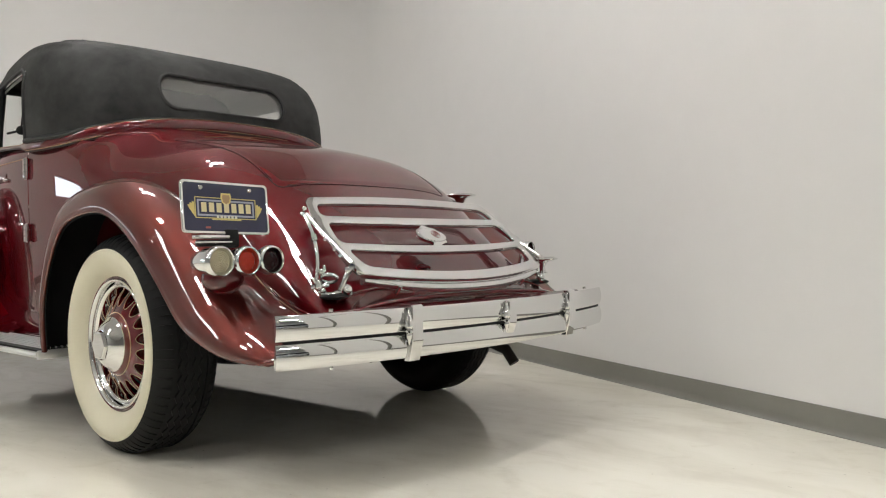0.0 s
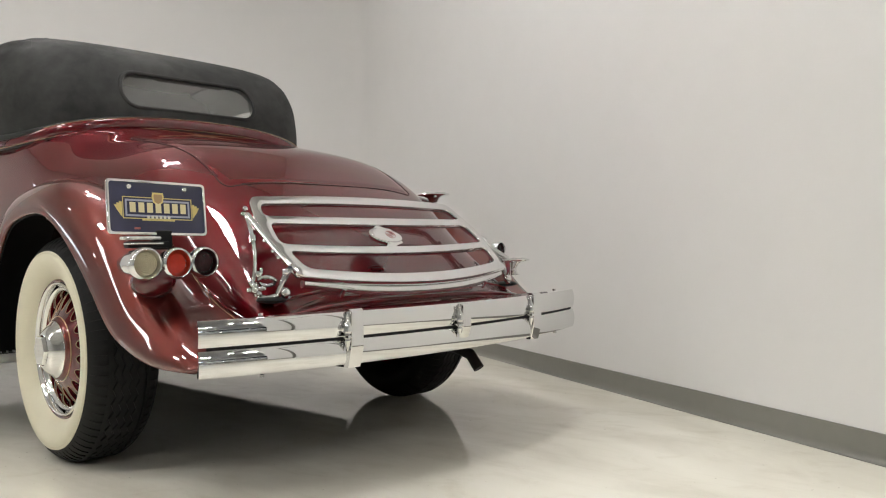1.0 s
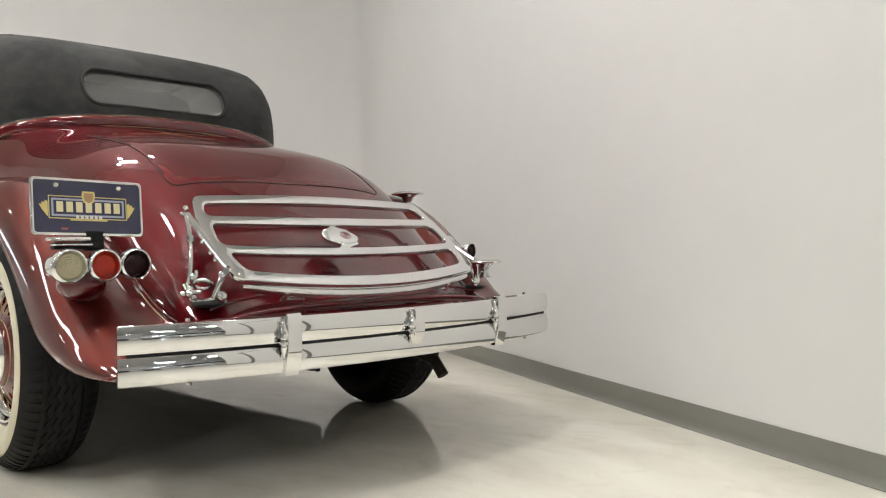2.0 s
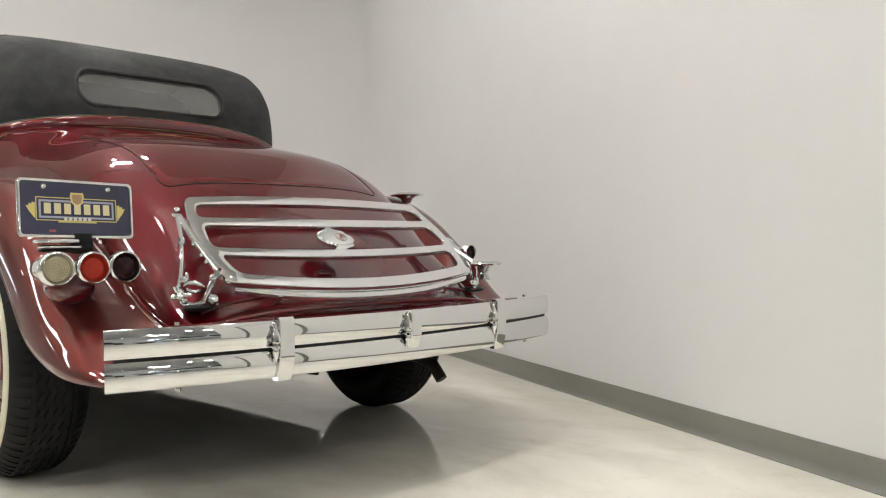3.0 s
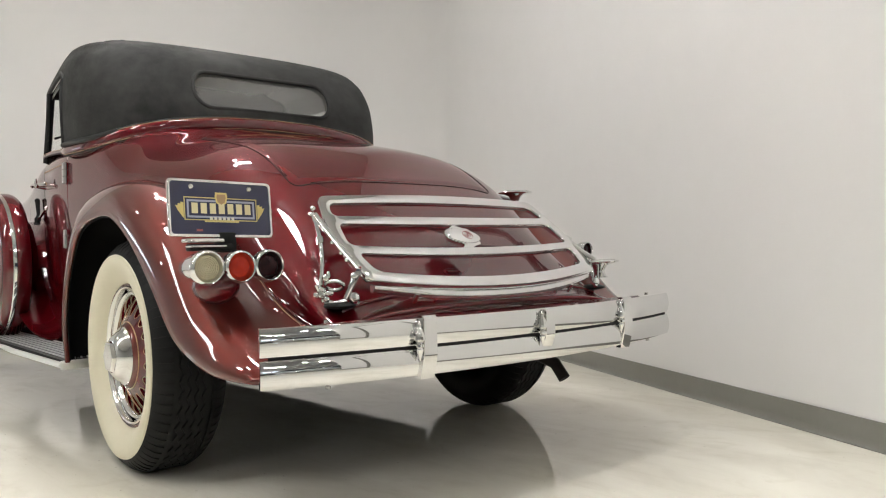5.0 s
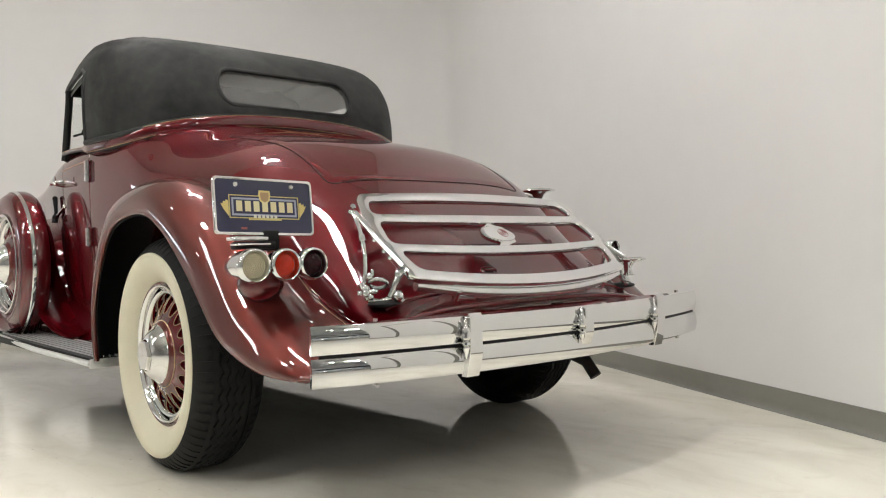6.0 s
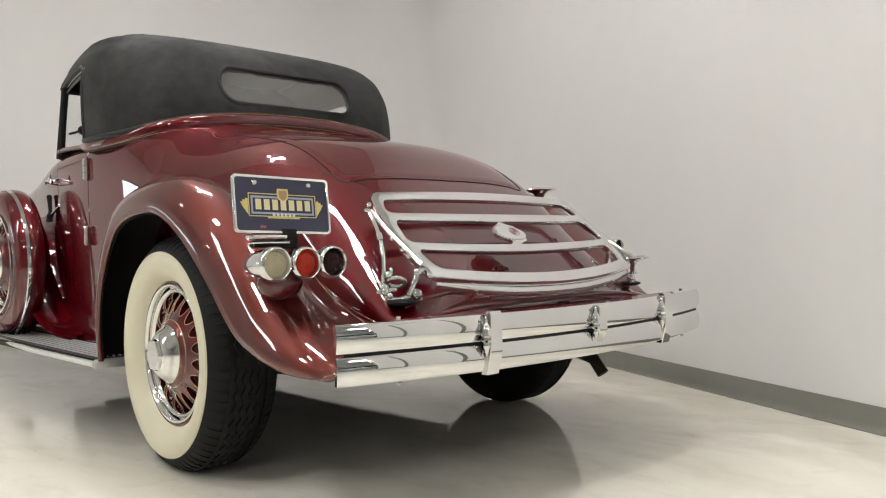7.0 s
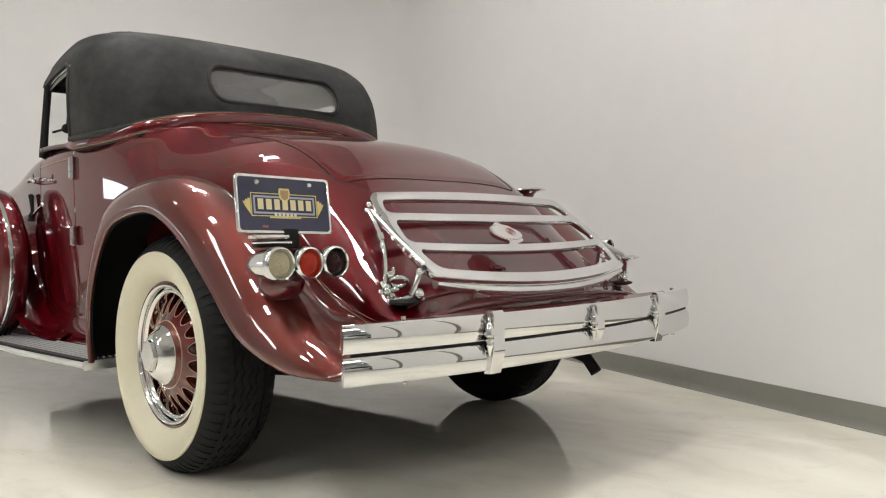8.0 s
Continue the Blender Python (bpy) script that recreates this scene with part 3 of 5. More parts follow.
part("belt_dark_line", tube(gap, 0.0042, 8, False), PIPING, bead, "black line in place of the dark groove under the moulding")
for s in (-1, 1):
    line = [(s * (shell(y)[0] + 0.001), y, 1.135 - 0.012 * (y - 1.98)) for y in np.linspace(1.97, 2.44, 16)]
    part("pinstripe", tube(line, 0.0018, 6, False), GOLD, bead, "fine gold pinstripe")

# canvas top: plan rings at rising heights (z, y of the back, half width, corner squareness), open towards the front
RINGS = [(1.19, 1.434, 0.745, 3.4), (1.27, 1.434, 0.748, 3.4), (1.33, 1.440, 0.750, 3.4), (1.40, 1.456, 0.750, 3.4), (1.47, 1.482, 0.746, 3.4), (1.53, 1.516, 0.734, 3.35), (1.58, 1.560, 0.718, 3.3), (1.62, 1.616, 0.695, 3.2), (1.655, 1.695, 0.652, 3.1), (1.684, 1.80, 0.565, 2.9), (1.702, 1.90, 0.40, 2.6), (1.710, 1.985, 0.06, 2.2)]
Y_SIDE = 2.0
EDGE = 0.0955     # share of the depth by which the side stops short of the door


def ring(z):
    return spline(RINGS, [z])[0]


def canvas_y(x, z):
    yb, w, n = ring(z)
    return Y_SIDE - (Y_SIDE - yb) * max(0.0, 1 - (abs(x) / w) ** n) ** (1 / n)


def edge_height(x):
    """Height of the canvas's lower edge, just over the moulding."""
    return float(np.interp(abs(x), [p[0] for p in BELT[:8]], [p[2] for p in BELT[:8]])) + 0.018


WIN = (-0.020, 1.427)   # middle of the rear window
win_line = [(WIN[0] + x, WIN[1] + z) for x, z in rounded(0.676, 0.162, 0.074, 10)]


def in_window(x, z, grow=0.0):
    dx, dz = abs(x - WIN[0]) - (0.338 - 0.074), abs(z - WIN[1]) - (0.081 - 0.074)
    return math.hypot(max(dx, 0), max(dz, 0)) < 0.074 + grow


def canvas_dome():
    ss = list(np.linspace(0, 0.82, 44))
    c0 = (1 - 0.82 ** 3.2) ** (1 / 3.2)
    cs = np.linspace(c0, 0, 26)[1:]
    rows = []
    for side in (-1, 1):
        for k in (range(len(ss) + len(cs) - 1, 0, -1) if side < 0 else range(len(ss) + len(cs))):
            row = []
            for f in np.linspace(0, 1, 64):
                g = 1 - (1 - f) ** 1.7
                low = ring(1.25)
                sx = ss[k] if k < len(ss) else (1 - cs[k - len(ss)] ** low[2]) ** (1 / low[2])
                z0 = edge_height(low[1] * sx)
                z = z0 + (1.710 - z0) * g
                yb, w, n = ring(z)
                s_ = ss[k] if k < len(ss) else (1 - cs[k - len(ss)] ** n) ** (1 / n)
                c = (1 - s_ ** n) ** (1 / n) if k < len(ss) else cs[k - len(ss)]
                row.append((side * w * s_, Y_SIDE - (Y_SIDE - yb) * c, z))
            rows.append(row)
    v, f = grid(rows)
    keep = []
    for q in f:
        x = sum(v[i][0] for i in q) / 4
        z = sum(v[i][2] for i in q) / 4
        y = sum(v[i][1] for i in q) / 4
        if z < 1.525 and y > Y_SIDE - (Y_SIDE - ring(z)[0]) * EDGE:
            continue
        if not (y < 1.7 and in_window(x, z)):
            keep.append(q)
    return v, keep


dome = canvas_dome()
top = part("canvas_top", dome, CANVAS, car, "black canvas folding top, raised, softly padded", 70)
roof_rows = []
for f in np.linspace(0, 1, 16):
    row = []
    zs = [1.535 + 0.175 * (1 - (1 - k / 24) ** 2) for k in range(25)]
    prof = [(ring(min(z, 1.7099))[1] if z < 1.7099 else 0.0, z) for z in zs]
    prof = [(-x, z) for x, z in prof] + [(x, z) for x, z in reversed(prof[:-1])]
    row = [(x * (1 - 0.07 * f), Y_SIDE + 0.40 * f, z - 0.035 * f * f - (0.02 * f * f if abs(x) < 0.5 else 0)) for x, z in prof]
    roof_rows.append(row)
part("roof_panel", grid(roof_rows), CANVAS, top, "", 70)
part("headliner", ([(x * 0.97, y - 0.05 * (2.4 - y) / 0.4, z - 0.024) for x, y, z in joined(grid(roof_rows))[0]], grid(roof_rows)[1]), LINER, top, "grey cloth headliner")
part("headliner", ([(x * 0.972, y + 0.022, z - 0.018) for x, y, z in dome[0]], dome[1]), LINER, top, "grey cloth headliner", 70)
part("header", grid([[(x, Y_SIDE + 0.40 + dy, z + (1.50 - z) * f) for x, y, z in roof_rows[-1]] for f, dy in ((0, 0), (0.12, 0.012), (0.5, 0.012), (1.0, 0.0))]), CANVAS, top, "canvas header over the windscreen", 70)
rim = [(x, canvas_y(x, z) + 0.003, z) for x, z in win_line]
part("window_roll", tube(rim + rim[:1], 0.0095, 10, False), CANVAS, top, "padded canvas roll round the rear window", 80)
inner = [(WIN[0] + x, WIN[1] + z) for x, z in rounded(0.666, 0.152, 0.070, 10)]
pane = [(x, canvas_y(x, z) + 0.016, z) for x, z in inner]
cen = (WIN[0], canvas_y(*WIN) + 0.016, WIN[1])
n_p = len(pane)
thick = [(x, y + 0.004, z) for x, y, z in pane + [cen]]
part("rear_window", (pane + [cen] + thick, [(i, (i + 1) % n_p, n_p) for i in range(n_p)] + [(n_p + 1 + (i + 1) % n_p, n_p + 1 + i, 2 * n_p + 1) for i in range(n_p)] + [(i, n_p + 1 + i, n_p + 1 + (i + 1) % n_p, (i + 1) % n_p) for i in range(n_p)]), HAZE, top, "wide oval rear window, slightly hazy")
hem = [(x * 1.004, y - 0.003, z + 0.003) for x, y, z in dome[0][::64] if y < 1.955]
part("hem_piping", tube(hem, 0.0115, 8, False), PIPING, top, "black piping along the lower hem", 80)
for s in (-1, 1):
    e = [(s * (ring(z)[1] + 0.001), Y_SIDE - (Y_SIDE - ring(z)[0]) * EDGE * min(1.0, (1.535 - z) / 0.03), z) for z in np.linspace(1.205, 1.533, 30)] + [(s * 0.725 * (1 - 0.07 * f), Y_SIDE + 0.40 * f, 1.537 - 0.035 * f * f) for f in np.linspace(0.02, 1, 14)]
    part("top_seam", tube([(s * 0.90 * ring(z)[1], canvas_y(0.90 * ring(z)[1], z) - 0.001, z) for z in np.linspace(1.60, 1.695, 24)], 0.0022, 6, False), CANVAS, top, "sewn seam in the canvas", 80)
    part("edge_piping", tube(e, 0.008, 8), PIPING, top)
    part("drip_rail", tube([(s * 0.715 * (1 - 0.07 * f), Y_SIDE + 0.03 + 0.37 * f, 1.522 - 0.035 * f * f) for f in np.linspace(0.0, 1, 14)], 0.006, 8), SATIN, top, "bright metal rail")

# windscreen and cabin
wf = part("windscreen_frame", joined(*[tube([(s * 0.672, 2.46, 1.18), (s * 0.662, 2.40, 1.50)], 0.017, 10) for s in (-1, 1)], tube([(-0.662, 2.40, 1.50), (0.662, 2.40, 1.50)], 0.017, 10), tube([(-0.672, 2.46, 1.19), (0.672, 2.46, 1.19)], 0.015, 10)), BLACK, car, "black windscreen frame")
part("windscreen", moved(block(1.30, 0.005, 0.295), pose(0, 2.43, 1.345, 10.5, 0, 0)), PANE, wf)
for s in (-1, 1):
    part("window_post", tube([(s * 0.690, 2.38, 1.19), (s * 0.684, 2.35, 1.50)], 0.013, 8), BLACK, wf, "black post beside the wing window")
part("wing_mirror", joined(tube([(-0.66, 2.36, 1.29), (-0.63, 2.29, 1.30)], 0.006, 8), ball(0.022, (-0.63, 2.28, 1.30), (1, 0.5, 1)), tube([(-0.63, 2.28, 1.30), (-0.625, 2.26, 1.40)], 0.004, 8)), BLACK, wf, "black stay with a knob inside the window")
seat = part("seat_back", block(1.22, 0.16, 0.62, (0, 1.80, 0.92), 0.06, 4), LEATHER, car, "brown leather bench seat")
part("seat_cushion", block(1.22, 0.55, 0.22, (0, 2.12, 0.66), 0.05, 4), LEATHER, seat)
part("cabin_floor", block(1.2, 1.9, 0.03, (0, 2.2, 0.46), 0.004), BLACK, car)
part("dashboard", block(1.16, 0.06, 0.2, (0, 2.72, 1.06), 0.02), BODY, car)
part("bulkhead", block(1.25, 0.02, 0.75, (0, 1.62, 0.82), 0.004), BLACK, car)

# ---- fenders, chassis, running boards ----
# left rear fender: lip y z, crown y z, x of the lip
REAR = [
    (0, 1.375, 0.33, 1.450, 0.33, 0.925), (1, 1.377, 0.495, 1.462, 0.50, 0.93), (2, 1.322, 0.66, 1.428, 0.708, 0.93), (3, 1.235, 0.78, 1.332, 0.872, 0.93),
    (4, 1.130, 0.837, 1.190, 0.950, 0.93), (5, 0.963, 0.858, 0.98, 0.977, 0.93), (6, 0.834, 0.834, 0.795, 0.952, 0.93), (7, 0.716, 0.769, 0.622, 0.872, 0.93),
    (8, 0.606, 0.682, 0.472, 0.762, 0.93), (9, 0.504, 0.585, 0.348, 0.648, 0.93), (10, 0.409, 0.494, 0.248, 0.548, 0.93), (11, 0.310, 0.440, 0.150, 0.478, 0.925),
    (12, 0.200, 0.400, 0.076, 0.430, 0.908), (13, 0.100, 0.386, 0.040, 0.406, 0.875),
]


# where the rear fender meets the body: y, z
SEAT = [(0, 1.50, 0.33), (1, 1.50, 0.49), (2, 1.45, 0.68), (3, 1.34, 0.83), (4, 1.18, 0.90), (5, 0.985, 0.918), (6, 0.805, 0.875), (7, 0.655, 0.797), (8, 0.53, 0.712), (9, 0.41, 0.620), (10, 0.30, 0.560), (11, 0.195, 0.524), (12, 0.115, 0.507), (13, 0.055, 0.498)]


def fender_rows(table, x_in, n=90, m=30, crown=0.80, inner=None):
    rows = []
    for u in np.linspace(table[0][0], table[-1][0], n):
        ly, lz, cy, cz, lx = spline(table, [u])[0]
        row = []
        nrm = Vector((0, cy - ly, cz - lz)).normalized()
        # rolled bead on the lip, then the round shoulder, then the top in to the body
        for a in (-200, -150, -100, -50, 0, 40):
            r = 0.008
            row.append((-(lx - r + r * math.cos(radians(a))), ly + nrm.y * r * math.sin(radians(a)), lz + nrm.z * r * math.sin(radians(a))))
        for k in range(1, m + 1):
            a = math.pi / 2 * k / m
            cx = crown if u < 11 else crown - 0.02 * (u - 11)
            s, c = math.sin(a), math.cos(a)
            e = 2 / 2.3
            row.append((-(cx + (lx - cx) * c ** e), ly + (cy - ly) * s ** e, lz + (cz - lz) * s ** e))
        iy, iz = spline(inner, [u])[0] if inner else (cy - nrm.y * 0.04, cz - nrm.z * 0.04)
        for k in range(1, 15):
            f = k / 14
            g = f * f * (1.6 - 0.6 * f)
            row.append((-(cx + (x_in - cx) * f), cy + (iy - cy) * g, cz + (iz - cz) * g))
        rows.append(row)
    return rows


def tail_roll(rows, r=0.016):
    """The last row carried on round a bead that turns under."""
    last, out = rows[-1], []
    for a in (25, 55, 85, 115, 145, 175, 205, 235):
        s_, c = math.sin(radians(a)), math.cos(radians(a))
        row = []
        for k, (x, y, z) in enumerate(last):
            q = r * min(1.0, max(0.0, (k - 5) / 14))
            row.append((x, y - 0.5 * q * s_ + 0.3 * q * (1 - c), z - 0.62 * q * (1 - c)))
        out.append(row)
    return rows + out


def under(rows):
    """Inner skin of a fender, a little inside the outer one."""
    return grid([[(x * 0.985, y + (0.93 - y) * 0.03, z - 0.012 * min(1.0, max(-0.5, (z - 0.5) / 0.3))) for x, y, z in r[4:]] for r in rows[:72]])


rear_rows = fender_rows(REAR, 0.615, inner=SEAT)
fender_l = part("rear_fender", grid(tail_roll(rear_rows)), COPPER, car, "copper red rear fender with rolled lip", 70)
part("fender_lining", under(rear_rows), BLACK, fender_l, "black underside of the fender")
fender_r = part("rear_fender", mirrored(grid(tail_roll(rear_rows))), COPPER, car, "copper red rear fender with rolled lip", 70)
part("fender_lining", mirrored(under(rear_rows)), BLACK, fender_r, "black underside of the fender")
for s, fd in ((1, fender_l), (-1, fender_r)):
    welt, line = [], []
    for r in rear_rows[22:88]:
        q = [p for p in r if p[0] > -0.80]
        for gap, out in ((0.630, welt), (0.648, line)):
            k = min(range(len(q)), key=lambda i: abs(q[i][0] + gap))
            out.append((-s * gap, q[k][1] - 0.002, q[k][2] + 0.002))
    part("fender_welt", tube(welt, 0.005, 8), BODY, fd, "piping in the joint of fender and body", 80)
    part("pinstripe", tube(line, 0.0010, 6, False), GOLD, fd, "fine gold pinstripe", 80)
    # inner wheel housing; the added, unseen first plate keeps stray light off the floor
    part("light_block", block(0.015, 0.34, 0.26, (-s * 0.575, 1.32, 0.27), 0.004), BLACK, fd)
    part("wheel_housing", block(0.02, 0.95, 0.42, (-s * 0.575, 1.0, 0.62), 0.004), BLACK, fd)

FRONT = [(0, 2.66, 0.36, 2.60, 0.385, 0.90), (1, 2.86, 0.38, 2.82, 0.44, 0.91), (2, 3.10, 0.50, 3.02, 0.58, 0.92), (3, 3.26, 0.70, 3.20, 0.80, 0.92), (4, 3.70, 0.84, 3.68, 0.95, 0.92), (5, 4.10, 0.86, 4.13, 0.97, 0.92), (6, 4.42, 0.76, 4.50, 0.86, 0.92), (7, 4.62, 0.56, 4.74, 0.62, 0.91), (8, 4.68, 0.40, 4.82, 0.42, 0.90)]
front_rows = fender_rows(FRONT, 0.42, 60, 16)
front_l = part("front_fender", grid(front_rows), BODY, car, "burgundy front fender holding the spare wheel", 70)
front_r = part("front_fender", mirrored(grid(front_rows)), BODY, car, "burgundy front fender holding the spare wheel", 70)

for s in (-1, 1):
    # ribbed running board with bright strips, tapering a little to the front
    rb = part("running_board", joined(block(0.30, 1.42, 0.028, (s * 0.775, 2.115, 0.320), 0.006)), BLACK, car, "ribbed black running board with bright metal strips")
    part("edge_trim", joined(tube([(s * 0.930, 1.400, 0.318), (s * 0.928, 2.1, 0.318), (s * 0.90, 2.82, 0.330)], 0.012, 8), block(0.30, 0.014, 0.035, (s * 0.785, 1.402, 0.318), 0.004)), STRIP, rb, "bright metal edge")
    for k in range(21):
        x = 0.908 - 0.0122 * k
        if k % 2:
            part("bright_strip", moved(block(0.0052, 1.40, 0.008, (0, 0, 0), 0.0015), pose(s * (x - 0.006), 2.115, 0.3405, 0, 0, s * 1.1)), STRIP, rb)
        else:
            part("rubber_rib", moved(block(0.0105, 1.40, 0.008, (0, 0, 0), 0.002), pose(s * (x - 0.006), 2.115, 0.337, 0, 0, s * 1.1)), MAT, rb)
    # tail of the front fender, sweeping down on to the board
    sweep_rows = []
    for f in np.linspace(0, 1, 24):
        y, z = 2.64 - 0.52 * f, 0.350 + 0.24 * (1 - f) ** 2.6
        out = 0.815 - 0.075 * f ** 1.3
        sweep_rows.append([(s * 0.665, y, z + 0.05 * (1 - f) + 0.03), (s * 0.70, y, z + 0.02), (s * 0.74, y, z + 0.004), (s * (0.74 + (out - 0.74) * 0.5), y, z), (s * (out - 0.012), y, z), (s * out, y + 0.003, z - 0.006), (s * (out - 0.004), y + 0.006, z - 0.014)])
    part("fender_tail", grid(sweep_rows), BODY, front_l if s < 0 else front_r, "burgundy tail of the front fender, sweeping on to the running board", 70)
    # splash apron between body and board
    ap = []
    for y in np.linspace(1.44, 2.95, 20):
        ap.append([(s * (0.672 + 0.085 * f ** 3), y, 0.50 - 0.165 * (1 - (1 - f) ** 1.6)) for f in np.linspace(0, 1, 12)])
    part("splash_apron", grid(ap), BODY, car, "burgundy splash apron under the door")
    part("sill", block(0.05, 1.5, 0.12, (s * (0.66 - 0.02), 2.2, 0.46), 0.02), BODY, car)

ch = part("chassis", joined(*[tube([(s * 0.47, 0.12, 0.40), (s * 0.47, 0.45, 0.43), (s * 0.50, 0.95, 0.52), (s * 0.48, 1.45, 0.40), (s * 0.45, 4.4, 0.42)], 0.04, 8) for s in (-1, 1)],
          tube([(-0.66, 0.925, 0.388), (0.66, 0.925, 0.388)], 0.04, 12), ball(0.14, (0, 0.925, 0.388), (1, 1.1, 1)), tube([(0, 1.0, 0.38), (0, 2.9, 0.36)], 0.03, 10)), BLACK, car, "black frame rails and rear axle")
# unseen plate, added so the floor reflects dark below the right side
part("dark_side_plate", block(0.02, 2.45, 0.37, (0.62, 2.395, 0.315), 0.004), BLACK, ch, "unseen black plate added to darken the floor reflection")
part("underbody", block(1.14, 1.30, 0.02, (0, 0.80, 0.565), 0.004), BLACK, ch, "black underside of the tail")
part("fuel_tank", block(0.80, 0.34, 0.20, (0, 0.32, 0.43), 0.05, 3), BLACK, ch)
for s in (-1, 1):
    part("leaf_spring", tube(path([(s * 0.53, 0.10, 0.40), (s * 0.53, 0.5, 0.34), (s * 0.53, 0.925, 0.31), (s * 0.53, 1.5, 0.36)], 16), 0.022, 8), BLACK, ch)
    part("spring_shackle", joined(tube([(s * 0.53, 0.10, 0.42), (s * 0.53, 0.13, 0.38)], 0.014, 8), tube([(s * 0.50, 0.11, 0.40), (s * 0.57, 0.11, 0.40)], 0.02, 10)), BLACK, ch)
    part("bumper_bracket", tube(path([(s * 0.46, 0.30, 0.44), (s * 0.47, 0.10, 0.445), (s * 0.46, -0.075, 0.455)], 10), 0.018, 8), BLACK, ch)
part("exhaust_pipe", joined(tube(path([(0.36, 1.6, 0.30), (0.38, 0.6, 0.32), (0.385, 0.30, 0.326), (0.392, 0.200, 0.314), (0.400, 0.142, 0.286), (0.404, 0.116, 0.243)], 24), 0.022, 14, False), tube(path([(0.36, 1.6, 0.30), (0.38, 0.6, 0.32), (0.385, 0.30, 0.326), (0.392, 0.200, 0.314), (0.400, 0.142, 0.286), (0.404, 0.117, 0.2445)], 24), 0.018, 14)), PIPE, car, "blackened exhaust tailpipe")


# ---- wheels ----
def tyre_mesh():
    side = [(0.048, 0.224), (0.072, 0.236), (0.102, 0.262), (0.119, 0.290), (0.123, 0.310), (0.119, 0.334), (0.104, 0.357), (0.083, 0.373), (0.064, 0.3800)]
    prof = [(-x, r) for x, r in side] + [(-0.04, 0.3825), (0.0, 0.3833), (0.04, 0.3825)] + [(x, r) for x, r in reversed(side)]
    return mesh_of("tyre", lathe(prof, 96), RUBBER, True, 50)


def tread_mesh():
    """Zigzag ribs round the tyre and a notched shoulder on each side."""
    pieces = []
    n = 46
    for xc, hw in ((-0.0360, 0.0098), (-0.0120, 0.0098), (0.0120, 0.0098), (0.0360, 0.0098)):
        rows = []
        for k in range(2 * n):
            a = 2 * math.pi * k / (2 * n)
            o = xc + (0.0062 if k % 2 else -0.0062)
            rows.append([(x, r * math.cos(a), r * math.sin(a)) for x, r in ((o - hw, 0.3800), (o - hw + 0.0006, 0.3872), (o + hw - 0.0006, 0.3872), (o + hw, 0.3800))])
        pieces.append(grid(rows, close_u=True))
    m = 72
    for s in (-1, 1):
        rows = []
        for k in range(2 * m):
            a = 2 * math.pi * (k + 0.5) / (2 * m)
            rows.append([(s * x, r * math.cos(a), r * math.sin(a)) for x, r in ((0.0535, 0.3800), (0.055, 0.3878), (0.068, 0.3842))])
        pieces.append(grid(rows, close_u=True))
        for k in range(m):
            a = 2 * math.pi * k / m
            lug = []
            for da in (-0.024, 0.024):
                lug.append([(s * x, r * math.cos(a + da), r * math.sin(a + da)) for x, r in ((0.062, 0.3805), (0.066, 0.3845), (0.087, 0.3745), (0.1055, 0.357), (0.1130, 0.345), (0.108, 0.345))])
            v, f = grid(lug)
            pieces.append((v, f + [(0, 1, 2, 3, 4, 5), (11, 10, 9, 8, 7, 6)]))
    return mesh_of("tread", joined(*pieces), RUBBER, True, 30)


